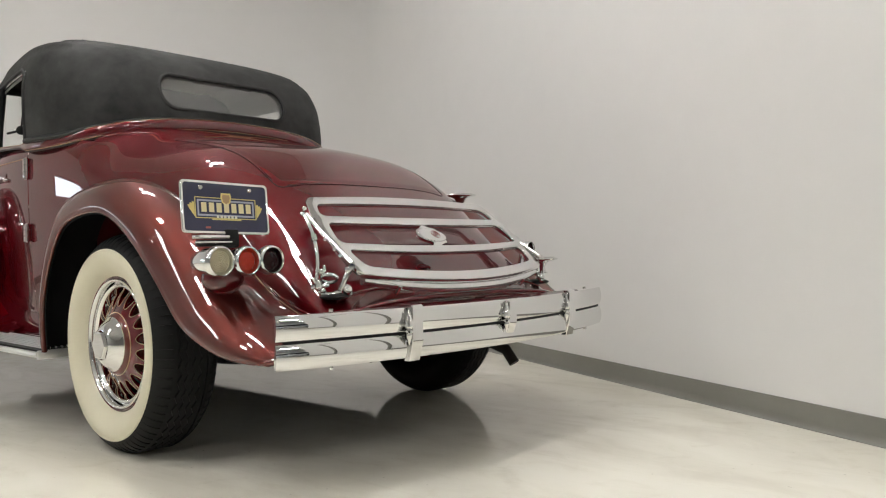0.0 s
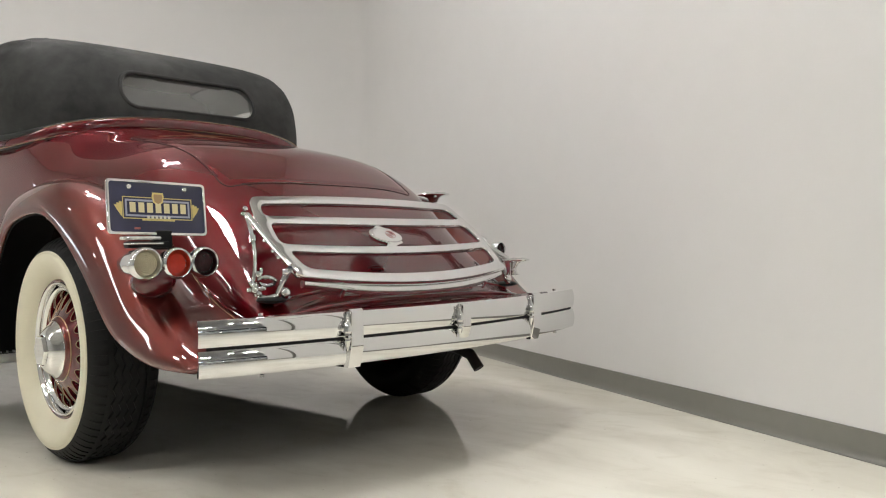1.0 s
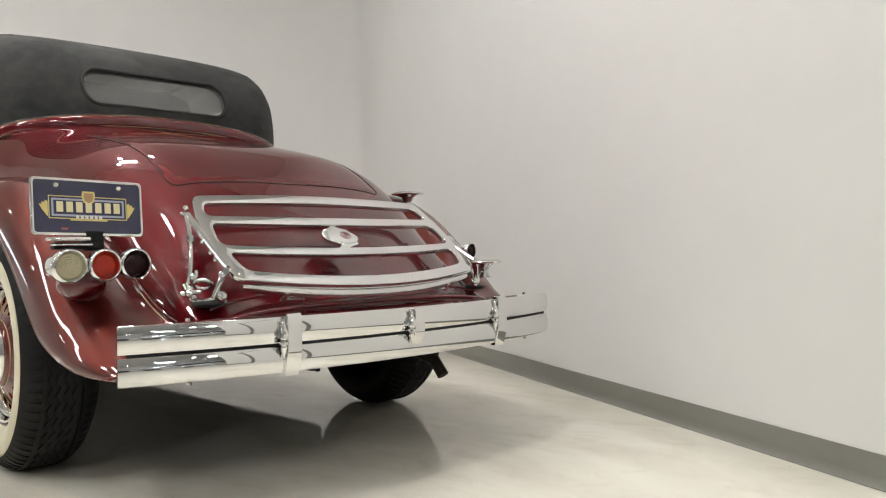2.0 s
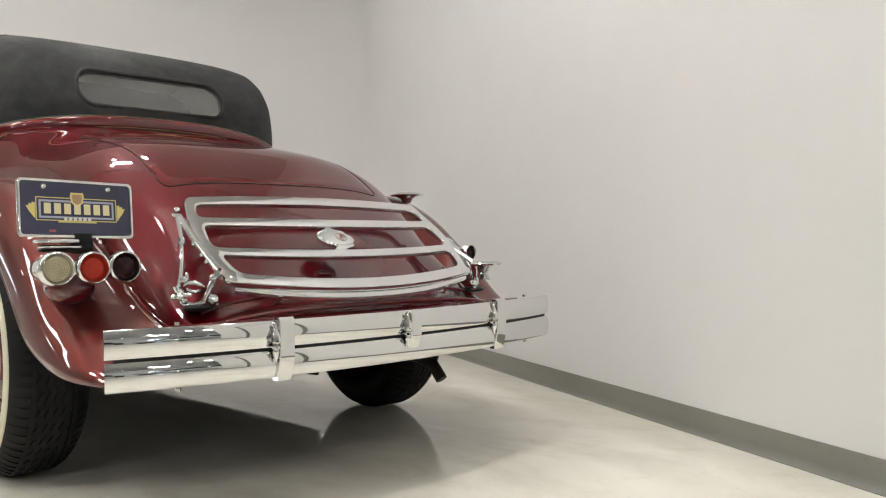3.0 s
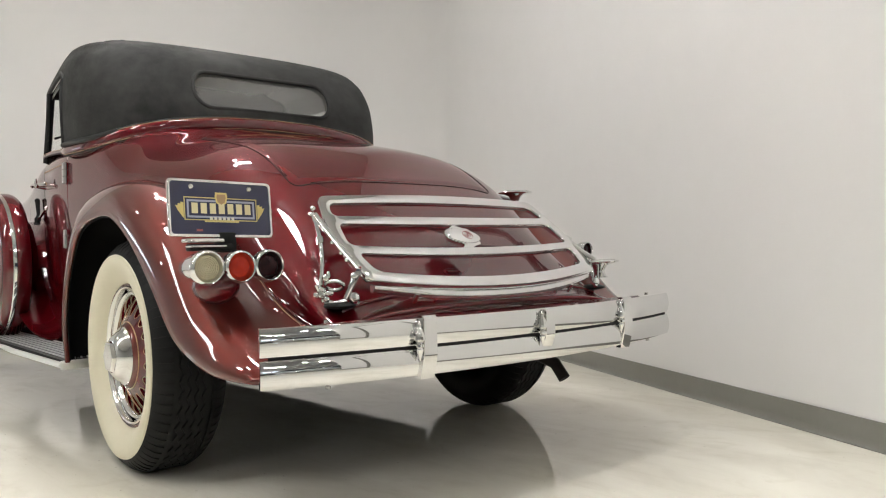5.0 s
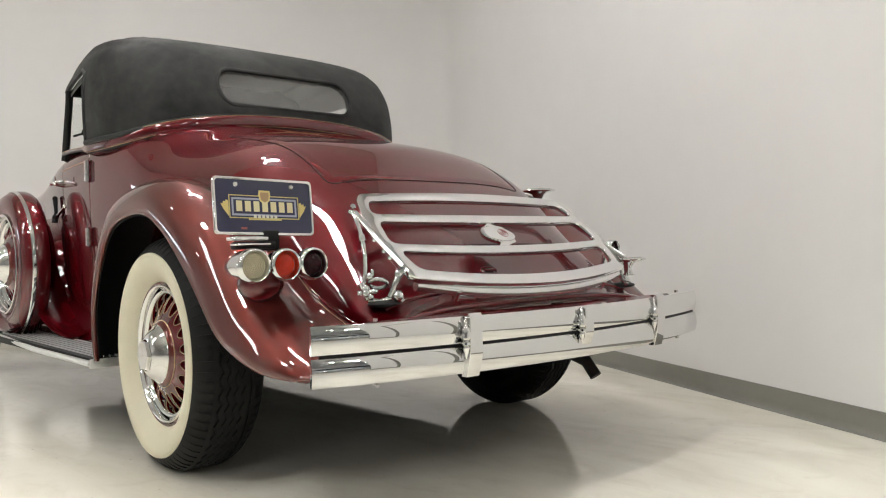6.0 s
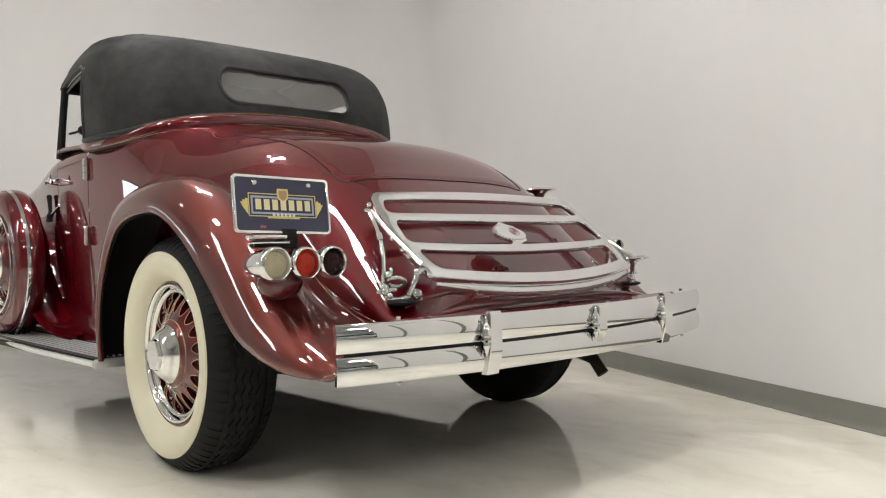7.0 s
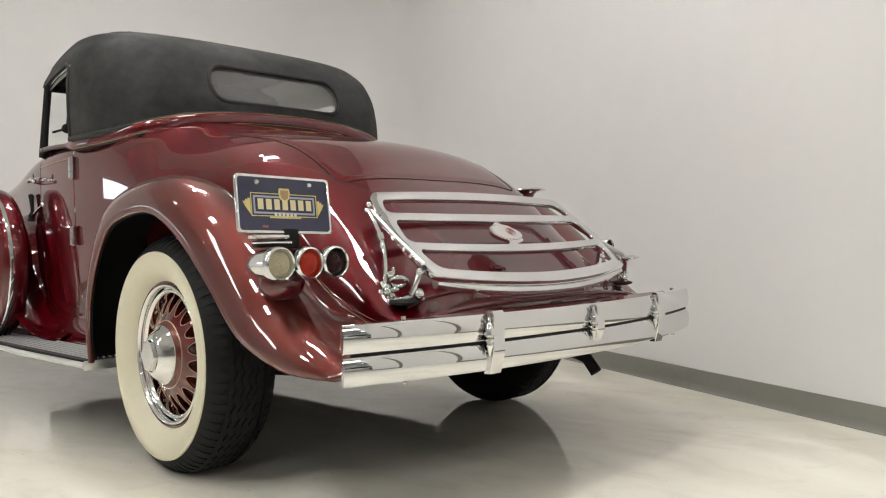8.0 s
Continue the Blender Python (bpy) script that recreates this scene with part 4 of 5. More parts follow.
def wheel_meshes():
    d = {}
    d["tyre"] = tyre_mesh()
    d["tread"] = tread_mesh()
    d["whitewall"] = mesh_of("whitewall", lathe([(-0.056, 0.228), (-0.074, 0.2345), (-0.0905, 0.246), (-0.1050, 0.261), (-0.1155, 0.277), (-0.1215, 0.292), (-0.1248, 0.306), (-0.1250, 0.318), (-0.1232, 0.327), (-0.1228, 0.3275), (-0.1236, 0.3285), (-0.1210, 0.336), (-0.117, 0.337)], 96), WHITE, True, 60)
    d["rim"] = mesh_of("rim", lathe([(-0.050, 0.222), (-0.072, 0.241), (-0.080, 0.2415), (-0.085, 0.237), (-0.080, 0.230), (-0.05, 0.214), (-0.035, 0.196), (0.05, 0.196), (0.070, 0.222), (0.076, 0.232)], 80), BODY, True, 40)
    d["trim_ring"] = mesh_of("trim_ring", lathe([(-0.074, 0.2310), (-0.084, 0.2305), (-0.0885, 0.2270), (-0.0885, 0.2235), (-0.084, 0.2195), (-0.072, 0.2175), (-0.058, 0.2165), (-0.058, 0.2135), (-0.066, 0.2125), (-0.0715, 0.2100), (-0.0730, 0.2065), (-0.0705, 0.2020), (-0.062, 0.1985), (-0.046, 0.1960), (-0.030, 0.1900), (-0.012, 0.1865)], 80), CHROME, True, 50)
    d["hub_shell"] = mesh_of("hub_shell", lathe([(0.06, 0.125), (0.0, 0.128), (-0.035, 0.127), (-0.060, 0.122), (-0.080, 0.114), (-0.092, 0.106), (-0.099, 0.099), (-0.1, 0.06)], 64), COPPER, True, 50)
    d["hub_stripe"] = mesh_of("pinstripe", lathe([(-0.0835, 0.1128), (-0.0850, 0.1128), (-0.0865, 0.1108), (-0.0850, 0.1100)], 64), GOLD, True, 60)
    d["hub_cap"] = mesh_of("hub_cap", lathe([(-0.095, 0.098), (-0.101, 0.0965), (-0.106, 0.091), (-0.112, 0.085), (-0.122, 0.078), (-0.131, 0.068), (-0.137, 0.060), (-0.139, 0.052)], 64), CHROME, True, 30)
    hexa = [[(-u, r * math.cos(2 * math.pi * k / 6), r * math.sin(2 * math.pi * k / 6)) for k in range(6)] for u, r in ((0.130, 0.058), (0.147, 0.053), (0.150, 0.049), (0.150, 0.001))]
    d["hub_hexagon"] = mesh_of("hub_hexagon", grid(hexa, close_v=True), CHROME, True, 20)
    d["disc"] = mesh_of("brake_drum", lathe([(0.03, 0.01), (0.03, 0.165), (0.022, 0.178), (0.05, 0.188), (0.09, 0.188)], 48), BLACK, True, 40)
    # one tooth of the flared hub web, running out into a spoke, with a U-shaped opening on either side
    def web(a, f, back=0.0):
        u = max(0.0, min(1.0, (10 - abs(a)) / 8.0))
        top = 0.134 + 0.060 * (1 - max(0.0, 1 - u ** 2.3) ** (1 / 2.3)) if u < 1 else 0.194
        r = 0.108 + (top - 0.108) * f
        x = -0.085 + 0.44 * (r - 0.108) + 1.2 * max(0.0, r - 0.15) ** 2 * 4 + back
        return (x, r * math.cos(radians(a)), r * math.sin(radians(a)))
    angles = [-10, -9.4, -8.6, -7.6, -6.4, -5.2, -4.0, -3.2, -2.6, -2.1, -1.2, 0, 1.2, 2.1, 2.6, 3.2, 4.0, 5.2, 6.4, 7.6, 8.6, 9.4, 10]
    front = [[web(a, f) for a in angles] for f in np.linspace(0, 1, 10)]
    rear = [[web(a, f, 0.010) for a in angles] for f in np.linspace(1, 0, 10)]
    d["spoke"] = mesh_of("spoke", grid(front + rear), BODY, True, 45)
    edge = [web(a, 1.0) for a in angles]
    d["spoke_stripe"] = mesh_of("pinstripe", tube([(p[0] - 0.0010, p[1] - 0.002, p[2]) for p in edge], 0.0013, 6, False), GOLD, True, 80)
    # inner row of bare spokes behind the web
    d["inner_spoke"] = mesh_of("inner_spoke", tube([(-0.040, 0.120, 0.0), (0.005, 0.160, 0.008), (0.035, 0.192, 0.014)], 0.0045, 8), BODY, True, 60)
    return d


WM = wheel_meshes()


def wheel(at, flip=False, full=True, yaw=0, name="wheel", label="burgundy wire wheel with chrome trim and wide whitewall tyre"):
    w = part(name, WM["rim"], BODY, car, label, at=pose(*at, 0, 0, (180 if flip else 0) + yaw))
    for nm, mt in (("tyre", RUBBER), ("tread", RUBBER), ("whitewall", WHITE), ("trim_ring", CHROME), ("hub_shell", BODY), ("hub_stripe", GOLD), ("hub_cap", CHROME), ("hub_hexagon", CHROME), ("disc", BLACK)):
        part({"hub_stripe": "pinstripe", "disc": "brake_drum"}.get(nm, nm), WM[nm], mt, w)
    if full:
        for k in range(18):
            m = pose(0, 0, 0, 20 * k, 0, 0)
            part("spoke", WM["spoke"], BODY, w, at=m)
            part("pinstripe", WM["spoke_stripe"], GOLD, w, at=m)
            part("inner_spoke", WM["inner_spoke"], BODY, w, at=pose(0, 0, 0, 20 * k + 10, 0, 0))
    return w


wheel((-0.775, 0.925, 0.388), yaw=-3)
wheel((0.775, 0.925, 0.388), True, True, yaw=-3)
wheel((-0.745, 4.17, 0.388), False, False)
wheel((0.745, 4.17, 0.388), True, False)


def side_spare(s):
    """Spare wheel standing in the front fender, in a painted metal cover with chrome bands."""
    prof = [(-0.085, 0.232), (-0.098, 0.244), (-0.104, 0.285), (-0.093, 0.335), (-0.070, 0.354), (-0.035, 0.364), (-0.010, 0.365), (0.010, 0.360), (0.024, 0.348), (0.030, 0.325), (0.030, 0.28), (0.028, 0.20)]
    w = part("spare_wheel", mesh_of("spare_cover", lathe(prof, 72), BODY, True, 50), BODY, car, "side-mounted spare wheel in a burgundy cover with chrome bands", at=pose(s * 0.775, 2.78, 0.685, 0, 0, 180 if s > 0 else 0))
    part("chrome_band", lathe([(-0.064, 0.358), (-0.060, 0.363), (-0.050, 0.365), (-0.046, 0.362)], 72), CHROME, w)
    part("chrome_band", lathe([(-0.098, 0.248), (-0.105, 0.248), (-0.107, 0.241), (-0.103, 0.233), (-0.085, 0.226)], 72), CHROME, w)
    for nm, mt in (("rim", BODY), ("trim_ring", CHROME), ("hub_shell", BODY), ("hub_cap", CHROME), ("hub_hexagon", CHROME), ("disc", BLACK)):
        part({"disc": "backing_disc"}.get(nm, nm), WM[nm], mt, w)
    for k in range(18):
        part("spoke", WM["spoke"], BODY, w, at=pose(0, 0, 0, 20 * k, 0, 0))
    part("spare_clamp", joined(tube([(0.075, -0.235, 0.20), (0.085, -0.225, 0.25), (0.085, -0.215, 0.32)], [0.015, 0.008, 0.012], 10), ball(0.013, (0.085, -0.213, 0.318)), ball(0.016, (0.080, -0.232, 0.225))), BLACK, w, "black spare-wheel clamp")
    part("clamp_arm", joined(tube(path([(0.080, -0.245, 0.225), (0.085, -0.30, 0.25), (0.088, -0.37, 0.27), (0.085, -0.44, 0.25)], 14), 0.0065, 8), ball(0.013, (0.088, -0.355, 0.272))), CHROME, w, "chrome arm of the clamp")
    return w


side_spare(-1), side_spare(1)

# ---- bumper ----
BX = 0.877


def bumper_y(x):
    return -0.132 + 0.132 * (abs(x) / BX) ** 2


def bar_piece(z0, z1):
    """A bowed spring-steel blade with a crowned face and rolled edges."""
    zc, hz = (z0 + z1) / 2, (z1 - z0) / 2
    prof = []
    for u in (-1, -0.985, -0.95, -0.85, -0.7, -0.55, -0.35, -0.15, 0.15, 0.35, 0.55, 0.7, 0.85, 0.95, 0.985, 1):
        prof.append((-(0.0080 * (1 - u * u) + 0.0016 * (1 - abs(u) ** 40)), zc + hz * u))
    prof = prof + [(0.010, z1 - 0.004), (0.008, zc), (0.010, z0 + 0.004)]
    rows = []
    for x in np.linspace(-BX, BX, 81):
        d = 2 * 0.132 * x / BX ** 2
        n = math.hypot(1, d)
        rows.append([(x - d / n * o, bumper_y(x) + o / n, z) for o, z in prof])
    v, f = grid(rows, close_v=True)
    m = len(prof)
    return v, f + [tuple(range(m)), tuple(reversed([80 * m + k for k in range(m)]))]


bumper = part("bumper", bar_piece(0.4572, 0.5315), CHROME, car, "double-bar chrome rear bumper with three clamps", 40)
part("lower_bar", bar_piece(0.3755, 0.4498), CHROME, bumper, "", 40)
# black strip added to make the shaded gap between the bars dark
part("dark_gap", grid([[(x, bumper_y(x) - 0.001, z) for z in (0.4485, 0.4585)] for x in np.linspace(-BX + 0.02, BX - 0.02, 60)]), BLACK, bumper)


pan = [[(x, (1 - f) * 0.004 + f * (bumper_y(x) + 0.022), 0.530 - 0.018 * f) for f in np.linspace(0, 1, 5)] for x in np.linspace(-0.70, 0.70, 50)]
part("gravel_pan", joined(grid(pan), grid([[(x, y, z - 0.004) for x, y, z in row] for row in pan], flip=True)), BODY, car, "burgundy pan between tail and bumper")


def strap(x, w, z0, z1, name, thick=0.010):
    """A clamp strap over both bars, with a pointed acorn bolt beside it."""
    rows = []
    for k in range(25):
        u = k / 24
        z = z0 + (z1 - z0) * u
        # flat face above, folding in under the lower bar
        out = 0.024 if u > 0.36 else 0.024 - 0.016 * ((0.36 - u) / 0.36) ** 1.2
        if u > 0.95:
            out -= 0.006 * ((u - 0.95) / 0.05) ** 2
        ww = w / 2 * (1.0 - 0.10 * max(0.0, 0.4 - u))
        y = bumper_y(x) - out
        rows.append([(x - ww, y + 0.022, z), (x - ww, y + 0.0025, z), (x - ww + 0.0025, y, z), (x, y - 0.0005, z), (x + ww - 0.0025, y, z), (x + ww, y + 0.0025, z), (x + ww, y + 0.022, z)])
    v, f = grid(rows)
    n = 7
    f = f + [tuple(range(n)), tuple(reversed([24 * n + k for k in range(n)]))]
    c = part(name, (v, f), CHROME, bumper, "chrome strap clamp", 25)
    yb = bumper_y(x) - 0.014
    acorn = [(0.054, 0.001), (0.048, 0.0035), (0.044, 0.0055), (0.040, 0.0045), (0.034, 0.006), (0.024, 0.0105), (0.012, 0.0145), (0.002, 0.0155), (-0.004, 0.011), (-0.008, 0.0075), (-0.011, 0.012), (-0.017, 0.0125), (-0.021, 0.008), (-0.026, 0.010), (-0.036, 0.0075), (-0.050, 0.003), (-0.056, 0.001)]
    part("acorn_bolt", moved(lathe(acorn, 12, "z"), pose(x - w / 2 - 0.009, yb - 0.003, 0.474)), CHROME, c, "", 28)
    return c


strap(-0.425, 0.050, 0.366, 0.540, "clamp")
strap(0.475, 0.050, 0.366, 0.540, "clamp")
strap(0.030, 0.044, 0.412, 0.528, "centre_clamp")
for x in (-0.70, 0.70):
    for z in (0.368, 0.538):
        part("bumper_bolt", tube([(x, bumper_y(x) + 0.014, z - 0.004), (x, bumper_y(x) + 0.014, z + 0.004)], 0.007, 6), SATIN, bumper)

# ---- luggage rack on the tail ----
RACK = Matrix(((1, 0, 0, 0), (0, 0.762, -0.648, 0.065), (0, 0.648, 0.762, 0.659), (0, 0, 0, 1)))


def bow(piece):
    """Rack points bent so that its ends sweep forward."""
    out = []
    for x, y, z in piece[0]:
        x *= 1.03
        p = RACK @ Vector((x, y, z))
        out.append((p.x, p.y + 0.020 * (x / 0.5) ** 2, p.z))
    return out, piece[1]


def dense(line, step=0.02, close=True):
    out = []
    n = len(line)
    for i in range(n if close else n - 1):
        p, q = line[i], line[(i + 1) % n]
        m = max(1, int(math.dist(p, q) / step))
        out += [(p[0] + (q[0] - p[0]) * k / m, p[1] + (q[1] - p[1]) * k / m) for k in range(m)]
    return out


def soft(line, r, n=5):
    """Round the corners of an outline."""
    out = []
    m = len(line)
    for i, p in enumerate(line):
        a, b = Vector(line[i - 1]) - Vector(p), Vector(line[(i + 1) % m]) - Vector(p)
        rr = min(r, a.length * 0.49, b.length * 0.49)
        a, b = Vector(p) + a.normalized() * rr, Vector(p) + b.normalized() * rr
        for k in range(n + 1):
            t = k / n
            q = a * (1 - t) ** 2 + Vector(p) * 2 * t * (1 - t) + b * t * t
            out.append((q.x, q.y))
    return out


def arc(x0, x1, y_mid, y_end, n=17):
    return [(x, y_mid + (y_end - y_mid) * (abs(x) / max(abs(x0), abs(x1))) ** 2) for x in np.linspace(x0, x1, n)]


frame_out = soft(arc(-0.465, 0.465, 0.372, 0.352) + [(0.505, 0.20), (0.505, 0.03)] + arc(0.49, -0.49, -0.098, -0.045) + [(-0.505, 0.03), (-0.505, 0.20)], 0.05)
holes = [
    soft(arc(-0.440, 0.440, 0.329, 0.315) + arc(0.462, -0.462, 0.249, 0.251), 0.03),
    soft(arc(-0.457, 0.457, 0.209, 0.214) + arc(0.472, -0.472, 0.090, 0.110), 0.045),
    soft(arc(-0.462, 0.462, 0.053, 0.075) + arc(0.442, -0.442, -0.051, -0.009), 0.03),
]
rack = part("luggage_rack", bow(slab(dense(frame_out), [dense(h) for h in holes], 0.022, 0.007)), CHROME, car, "chrome folding luggage rack with four flat slats", 30)
part("slat_bridge", bow(slab(dense(soft([(-0.02, 0.215), (0.0, 0.195), (0.03, 0.19), (0.035, 0.11), (0.0, 0.10), (-0.03, 0.085), (-0.07, 0.085), (-0.04, 0.11), (-0.06, 0.19)], 0.012), 0.01), [], 0.012, 0.003)), CHROME, rack)
part("under_bar", bow(tube(path([(-0.46, -0.038, -0.026), (-0.25, -0.083, -0.026), (0, -0.098, -0.026), (0.25, -0.083, -0.026), (0.46, -0.038, -0.026)], 30), 0.017, 14)), CHROME, rack)
for x in (-0.30, 0.30):
    part("under_clip", bow(joined(tube([(x - 0.035, -0.082, -0.046), (x + 0.035, -0.084, -0.046)], 0.0055, 8), tube([(x - 0.036, -0.082, -0.052), (x - 0.036, -0.080, -0.020)], 0.009, 8), tube([(x + 0.034, -0.084, -0.052), (x + 0.034, -0.082, -0.020)], 0.009, 8))), CHROME, rack)
em = part("emblem", bow(joined(slab([(0.066 * math.cos(a) - 0.020, 0.150 + 0.037 * math.sin(a) - 0.10 * 0.066 * math.cos(a)) for a in (2 * math.pi * k / 36 for k in range(36))], [], 0.022, 0.006))), CHROME, rack, "round chrome badge with a serrated edge")
for k in range(14):
    a = radians(110 + 150 * k / 13)
    part("badge_stud", bow(ball(0.006, (-0.020 + 0.067 * math.cos(a), 0.150 + 0.038 * math.sin(a) - 0.0066 * math.cos(a), 0.004), (1, 1, 1), 8, 6)), CHROME, em)
for r in (0.019, 0.011):
    part("badge_ring", bow(tube([(-0.004 + r * math.cos(a), 0.150 + r * math.sin(a), 0.0118) for a in (2 * math.pi * k / 24 for k in range(25))], 0.0007, 6, False)), EMBLEM_RED, em, "red enamel ring")
part("badge_mark", bow(joined(block(0.008, 0.002, 0.002, (-0.004, 0.153, 0.0115)), block(0.008, 0.002, 0.002, (-0.004, 0.147, 0.0115)))), EMBLEM_RED, em)

def nut(at, axis, r, length, sides=9):
    a, d = Vector(at), Vector(axis).normalized() * length / 2
    return tube([tuple(a - d), tuple(a - d * 0.9), tuple(a - d * 0.3), tuple(a + d * 0.4), tuple(a + d * 0.85), tuple(a + d)], [r * 0.5, r * 0.9, r, r * 0.95, r * 0.7, r * 0.25], sides)


def rack_bracket(s):
    """Folding bracket: foot plate, ring, stay with a collar, elbow arm and a cluster of hex nuts."""
    P0 = Vector((s * 0.570, 0.105, 0.566))
    side, face = Vector((-s * 0.73, -0.68, 0)), Vector((s * 0.68, -0.73, 0))

    def at(u, v, w=0.0):
        return tuple(P0 + side * u + Vector((0, 0, v)) + face * w)
    knob = Vector((s * 0.533, 0.290, 0.836)) if s < 0 else Vector((0.49, 0.31, 0.826))
    rb = part("rack_bracket", joined(tube([at(-0.036, 0.010), at(-0.005, 0.006, 0.006), at(0.026, 0.014)], [0.009, 0.008, 0.010], 8), ball(0.016, at(0.046, 0.020), (1, 1, 1.1), 12, 8),
                                     ball(0.020, at(-0.046, 0.036), (0.7, 0.7, 1.0), 12, 8), tube([at(-0.040, 0.012), at(-0.058, 0.060)], [0.008, 0.012], 8)), CHROME, rack, "chrome hinge bracket bolted to the tail", 50)
    ring_pts = [at(-0.012 + 0.026 * math.cos(a), 0.056 + 0.014 * math.sin(a), -0.015 + 0.016 * math.sin(a)) for a in (2 * math.pi * k / 18 for k in range(19))]
    part("ring", tube(ring_pts, 0.006, 8, False), CHROME, rb, "", 80)
    for u, v, w, ax, rr, ln in ((-0.034, 0.078, 0.0, face, 0.011, 0.016), (-0.044, 0.031, 0.010, face, 0.013, 0.020), (-0.058, 0.030, 0.004, side, 0.009, 0.020), (-0.030, 0.020, 0.014, face, 0.009, 0.014), (0.048, 0.083, 0.006, face, 0.012, 0.018), (-0.022, 0.036, 0.010, side, 0.007, 0.024), (0.040, 0.062, 0.008, face, 0.006, 0.012), (0.030, 0.038, 0.008, face, 0.006, 0.012), (-0.026, 0.088, 0.0, (0, 0, 1), 0.006, 0.020)):
        part("hex_nut", nut(at(u, v, w), ax, rr, ln), CHROME, rb, "", 50)
    part("foot_pad", ball(0.048, at(0.004, 0.000, -0.004), (1.0, 0.9, 0.22), 20, 9), BLACK, rb, "black rubber pad under the bracket")
    part("foot_stud", tube([at(0.046, 0.020), at(0.058, 0.004)], 0.008, 8), CHROME, rb)
    low = Vector(at(-0.050, 0.058))
    mid = Vector(at(-0.056, 0.146, -0.02)) * 0.5 + (low + knob) * 0.25 + Vector((-s * 0.008, -0.010, 0))
    post = path([tuple(low), tuple(low * 0.75 + mid * 0.25 + Vector((-s * 0.002, -0.002, 0))), tuple(mid), tuple(mid * 0.4 + knob * 0.6 + Vector((-s * 0.003, -0.004, 0))), tuple(knob)], 20)
    st = part("stay", tube(post, 0.0064, 10), CHROME, rack, "jointed chrome stay", 60)
    up = (Vector(post[11]) - Vector(post[9])).normalized()
    part("collar", joined(tube([tuple(Vector(post[10]) - up * 0.013), tuple(Vector(post[10]) + up * 0.013)], 0.0115, 8), nut(tuple(Vector(post[10]) + face * 0.008), face, 0.006, 0.014)), CHROME, st, "", 30)
    for dv in (Vector((s * 0.008, -0.004, -0.004)), Vector((s * 0.001, -0.006, 0.014))):
        part("hex_nut", nut(tuple(knob + dv), face, 0.0085, 0.018), CHROME, st, "", 50)
    j = Vector(at(0.062, 0.094))
    part("link_arm", joined(tube([tuple(j), at(0.050, 0.080, 0.004), at(0.036, 0.048, 0.006), at(0.024, 0.020, 0.004)], [0.009, 0.011, 0.0085, 0.010], 8), tube([at(0.062, 0.094, -0.010), at(0.062, 0.094, 0.014)], 0.009, 8)), CHROME, rb, "", 45)
    rail = [tuple(knob + Vector((-s * 0.006, -0.006, -0.006))), tuple(knob * 0.5 + j * 0.5 + Vector((-s * 0.002, -0.008, -0.006))), tuple(j + Vector((0, 0, 0.008)))]
    part("side_rail", tube(path(rail, 12), 0.0095, 10), CHROME, rack, "", 80)
    for f in (0.52, 0.72, 0.84):
        part("rail_bolt", nut(tuple(Vector(rail[0]) * (1 - f) + Vector(rail[2]) * f - side * 0.014 + face * 0.004), face, 0.0065, 0.012), CHROME, rack, "", 25)


rack_bracket(-1), rack_bracket(1)

# ---- lamps, number plate, step pads ----


def tail_lamp(x, y, z, r, lens, long, label):
    lamp_ob = part("tail_lamp", lathe([(long + 0.02, 0.004), (long + 0.018, r * 0.35), (long, r * 0.72), (long * 0.55, r * 0.90), (0.016, r * 0.96), (0.014, r * 1.04), (0.006, r * 1.07), (-0.006, r * 1.06), (-0.014, r * 1.0), (-0.016, r * 0.93), (-0.013, r * 0.87), (-0.004, r * 0.83), (0.004, r * 0.78), (0.006, r * 0.74)], 40, "y"), CHROME, car, label, 40, pose(x, y, z))
    prof = [(0.005, r * 0.79), (-0.003, r * 0.64), (-0.006, r * 0.40), (-0.0075, 0.0005)]
    if lens is CLEAR_GLASS:
        prof = [(0.004, r * 0.80)]
        for k in range(6):
            q = 0.74 - 0.12 * k
            prof += [(-0.003 - 0.0008 * k, r * q), (-0.0005 - 0.0008 * k, r * (q - 0.045))]
        prof += [(-0.0075, 0.0005)]
    part("lens", lathe(prof, 40, "y"), lens, lamp_ob, "", 25)
    return lamp_ob


tail_lamp(-0.905, 0.222, 0.683, 0.0445, CLEAR_GLASS, 0.105, "chrome bullet lamp with a ribbed clear lens")
tail_lamp(-0.812, 0.218, 0.683, 0.043, RED_GLASS, 0.070, "chrome tail lamp with a red lens")
tail_lamp(-0.728, 0.212, 0.684, 0.043, DARK_GLASS, 0.060, "chrome tail lamp with a dark red lens")
tail_lamp(0.700, 0.250, 0.704, 0.030, DARK_GLASS, 0.05, "small chrome lamp with a dark red lens")
part("lamp_stalk", tube([(0.70, 0.28, 0.70), (0.69, 0.29, 0.62), (0.68, 0.30, 0.58)], 0.012, 10), CHROME, car)
pod = part("lamp_bracket", joined(ball(0.066, (-0.842, 0.300, 0.630), (1.0, 0.9, 0.78), 20, 13), tube([(-0.90, 0.30, 0.675), (-0.73, 0.275, 0.675)], 0.020, 12)), BODY, car, "burgundy lamp bracket on the fender", 60)
for x in (-0.856, -0.768):
    part("collar", tube([(x - 0.008, 0.25, 0.68), (x + 0.008, 0.25, 0.68)], 0.024, 14), CHROME, pod)
plate_holder = part("plate_bracket", joined(block(0.058, 0.035, 0.058, (-0.800, 0.325, 0.752), 0.008), block(0.17, 0.008, 0.03, (-0.82, 0.338, 0.79), 0.002), block(0.13, 0.03, 0.02, (-0.85, 0.318, 0.738), 0.005)), BLACK, car, "black plate bracket")
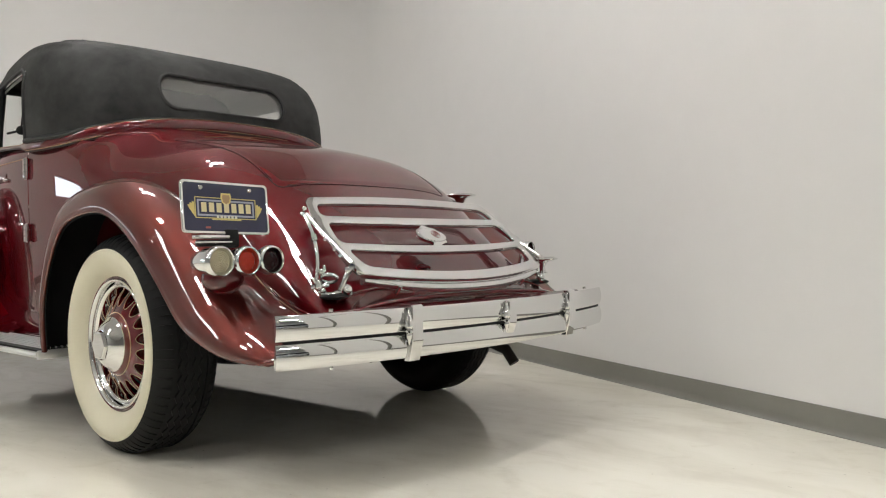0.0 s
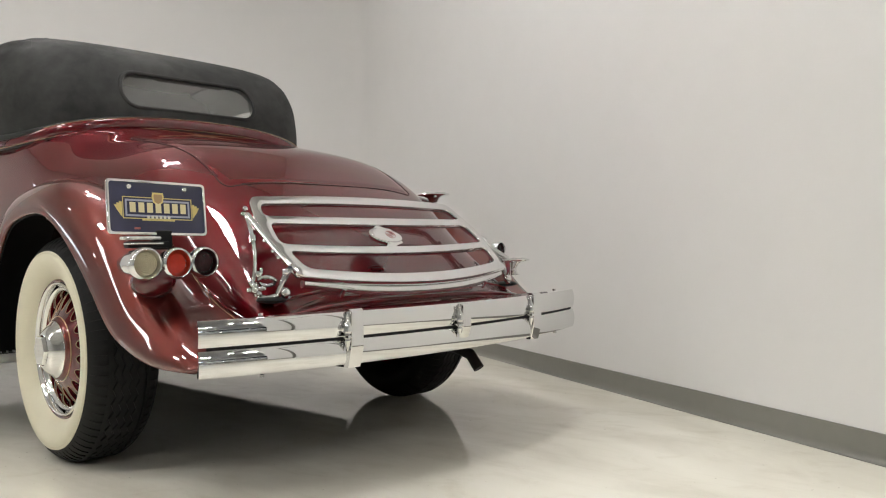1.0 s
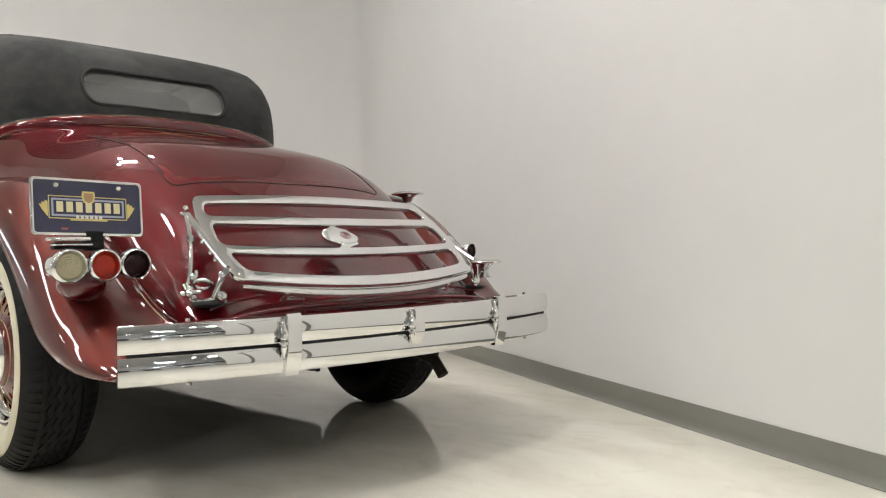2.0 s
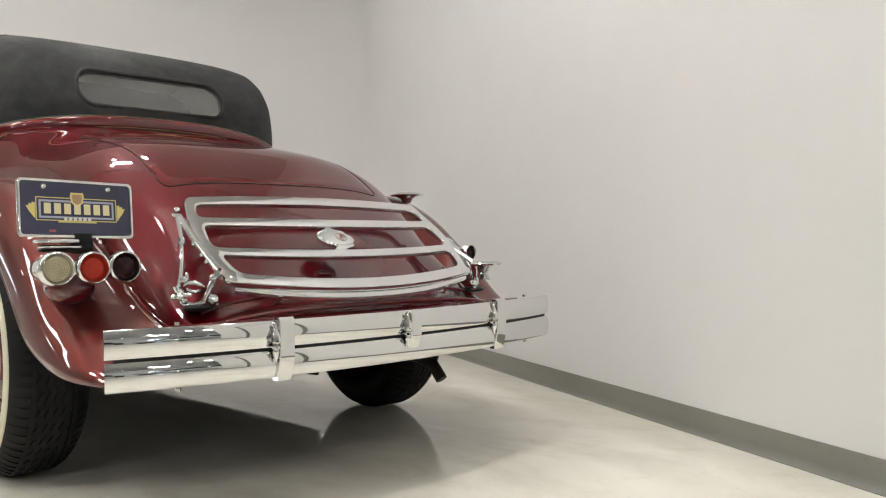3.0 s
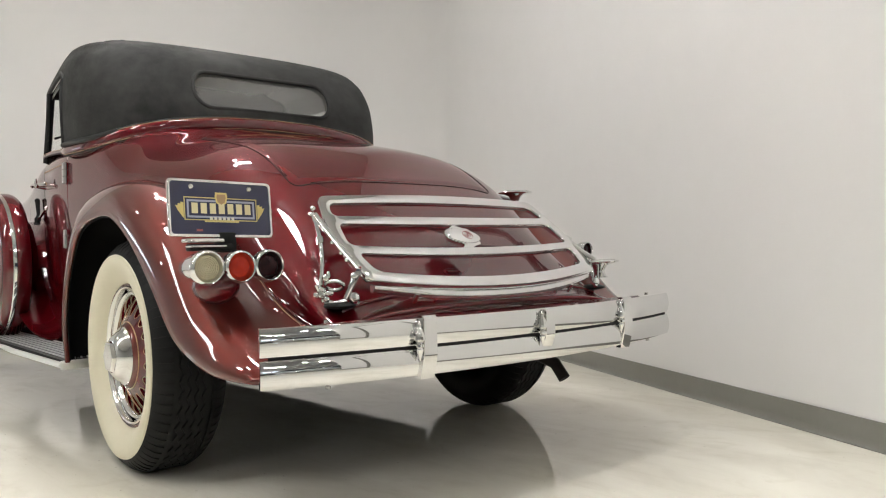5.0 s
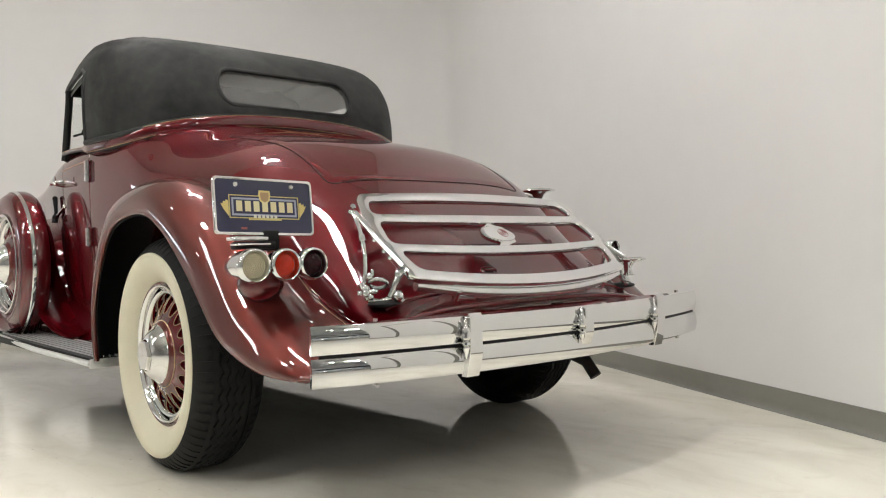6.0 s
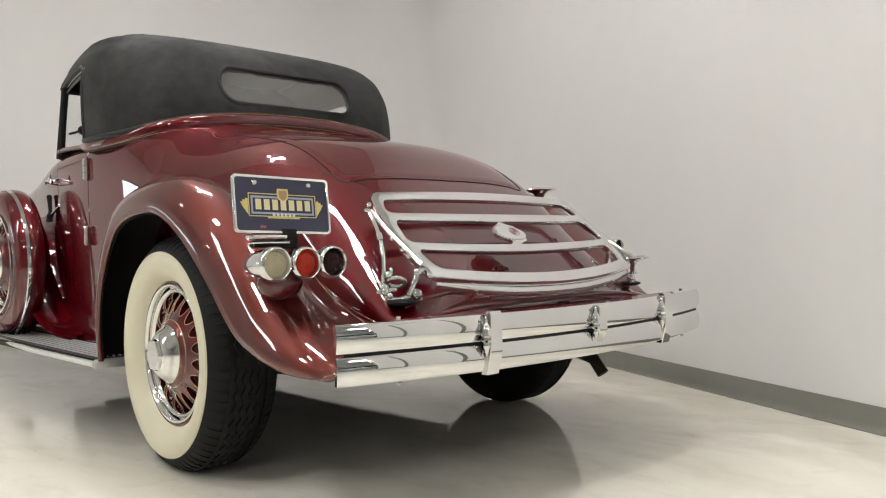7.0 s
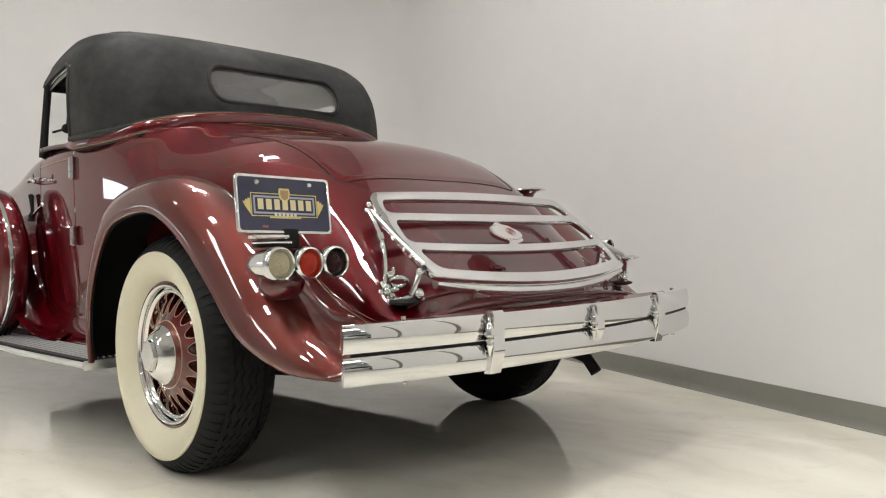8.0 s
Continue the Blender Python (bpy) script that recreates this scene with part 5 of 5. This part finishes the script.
part("plate_lamp", joined(block(0.112, 0.040, 0.012, (-0.872, 0.312, 0.757), 0.005), block(0.100, 0.050, 0.006, (-0.866, 0.306, 0.741), 0.0025)), CHROME, plate_holder, "small chrome lamp hood")

plate = part("number_plate", slab(rounded(0.304, 0.152, 0.010), [], 0.002), PLATE, car, "navy enamel dealer plate with a gold emblem in a chrome frame", at=pose(-0.811, 0.322, 0.846, 83, 1.2, 0))
part("plate_frame", slab(dense(rounded(0.314, 0.162, 0.013), 0.05), [dense(rounded(0.298, 0.146, 0.009), 0.05)], 0.008, 0.002), CHROME, plate)
for x in (-0.088, 0.088):
    part("plate_bolt", moved(lathe([(0.006, 0.0005), (0.0055, 0.005), (0.002, 0.0075), (0, 0.0075)], 16, "z"), pose(x, 0.060, 0.001)), SATIN, plate)


def print_piece(line, mat, h=0.0022, holes=()):
    return part("print", moved(slab(line, list(holes), 0.0006), pose(0, 0, h - 0.0008)), mat, plate)


def rect(x0, x1, y0, y1):
    return [(x0, y0), (x1, y0), (x1, y1), (x0, y1)]


# art-deco panel: outer gold line, blue-grey inner lines, fans at both ends, a shield above, bars for the words
print_piece(rect(-0.110, 0.110, -0.034, 0.031), YELLOW, holes=[rect(-0.1075, 0.1075, -0.0315, 0.0285)])
print_piece(rect(-0.102, 0.102, -0.027, 0.0235), SILVER, holes=[rect(-0.0965, 0.0965, -0.0215, 0.0180)])
print_piece(rect(-0.052, 0.052, -0.0385, -0.0345), YELLOW)
for s in (-1, 1):
    fan = [(s * 0.1115, -0.030), (s * 0.1115, 0.014), (s * 0.119, 0.016), (s * 0.120, 0.010), (s * 0.127, 0.012), (s * 0.128, 0.005), (s * 0.135, 0.006), (s * 0.128, -0.008)]
    print_piece(fan if s > 0 else fan[::-1], YELLOW)
shield = [(-0.017, 0.046), (0.017, 0.046), (0.019, 0.034), (0.015, 0.016), (0.0, 0.006), (-0.015, 0.016), (-0.019, 0.034)]
print_piece(shield, YELLOW, 0.0030)
print_piece([(x * 0.72, 0.026 + (y - 0.026) * 0.72) for x, y in shield], GOLD, 0.0036)
for k in range(7):
    x = -0.080 + 0.0267 * k
    print_piece(rect(x - 0.0090, x + 0.0090, -0.0150, 0.0145), CREAM, 0.0034)
for k in range(6):
    x = -0.0325 + 0.013 * k
    print_piece(rect(x - 0.0042, x + 0.0042, -0.0325, -0.0240), PALE, 0.0034)
part("print", moved(block(0.018, 0.006, 0.0006), pose(-0.068, -0.062, 0.0015)), EMBLEM_RED, plate)


def step_pad(x, y, z, tilt):
    """A round chrome step pad on a short stem."""
    st = part("step_pad", joined(lathe([(0.008, 0.0005), (0.008, 0.064), (0.006, 0.074), (0.002, 0.077), (-0.002, 0.073), (-0.006, 0.050), (-0.014, 0.030), (-0.035, 0.018), (-0.055, 0.024), (-0.062, 0.034)], 28, "z")), CHROME, car, "round chrome step pad on a short stem", 40, pose(x, y, z, tilt, 0, 0))
    part("pad_rubber", lathe([(0.0085, 0.0005), (0.0105, 0.058), (0.008, 0.061)], 28, "z"), SATIN, st)
    return st


step_pad(0.80, 0.720, 0.962, 0)
step_pad(0.76, 0.225, 0.655, 0)
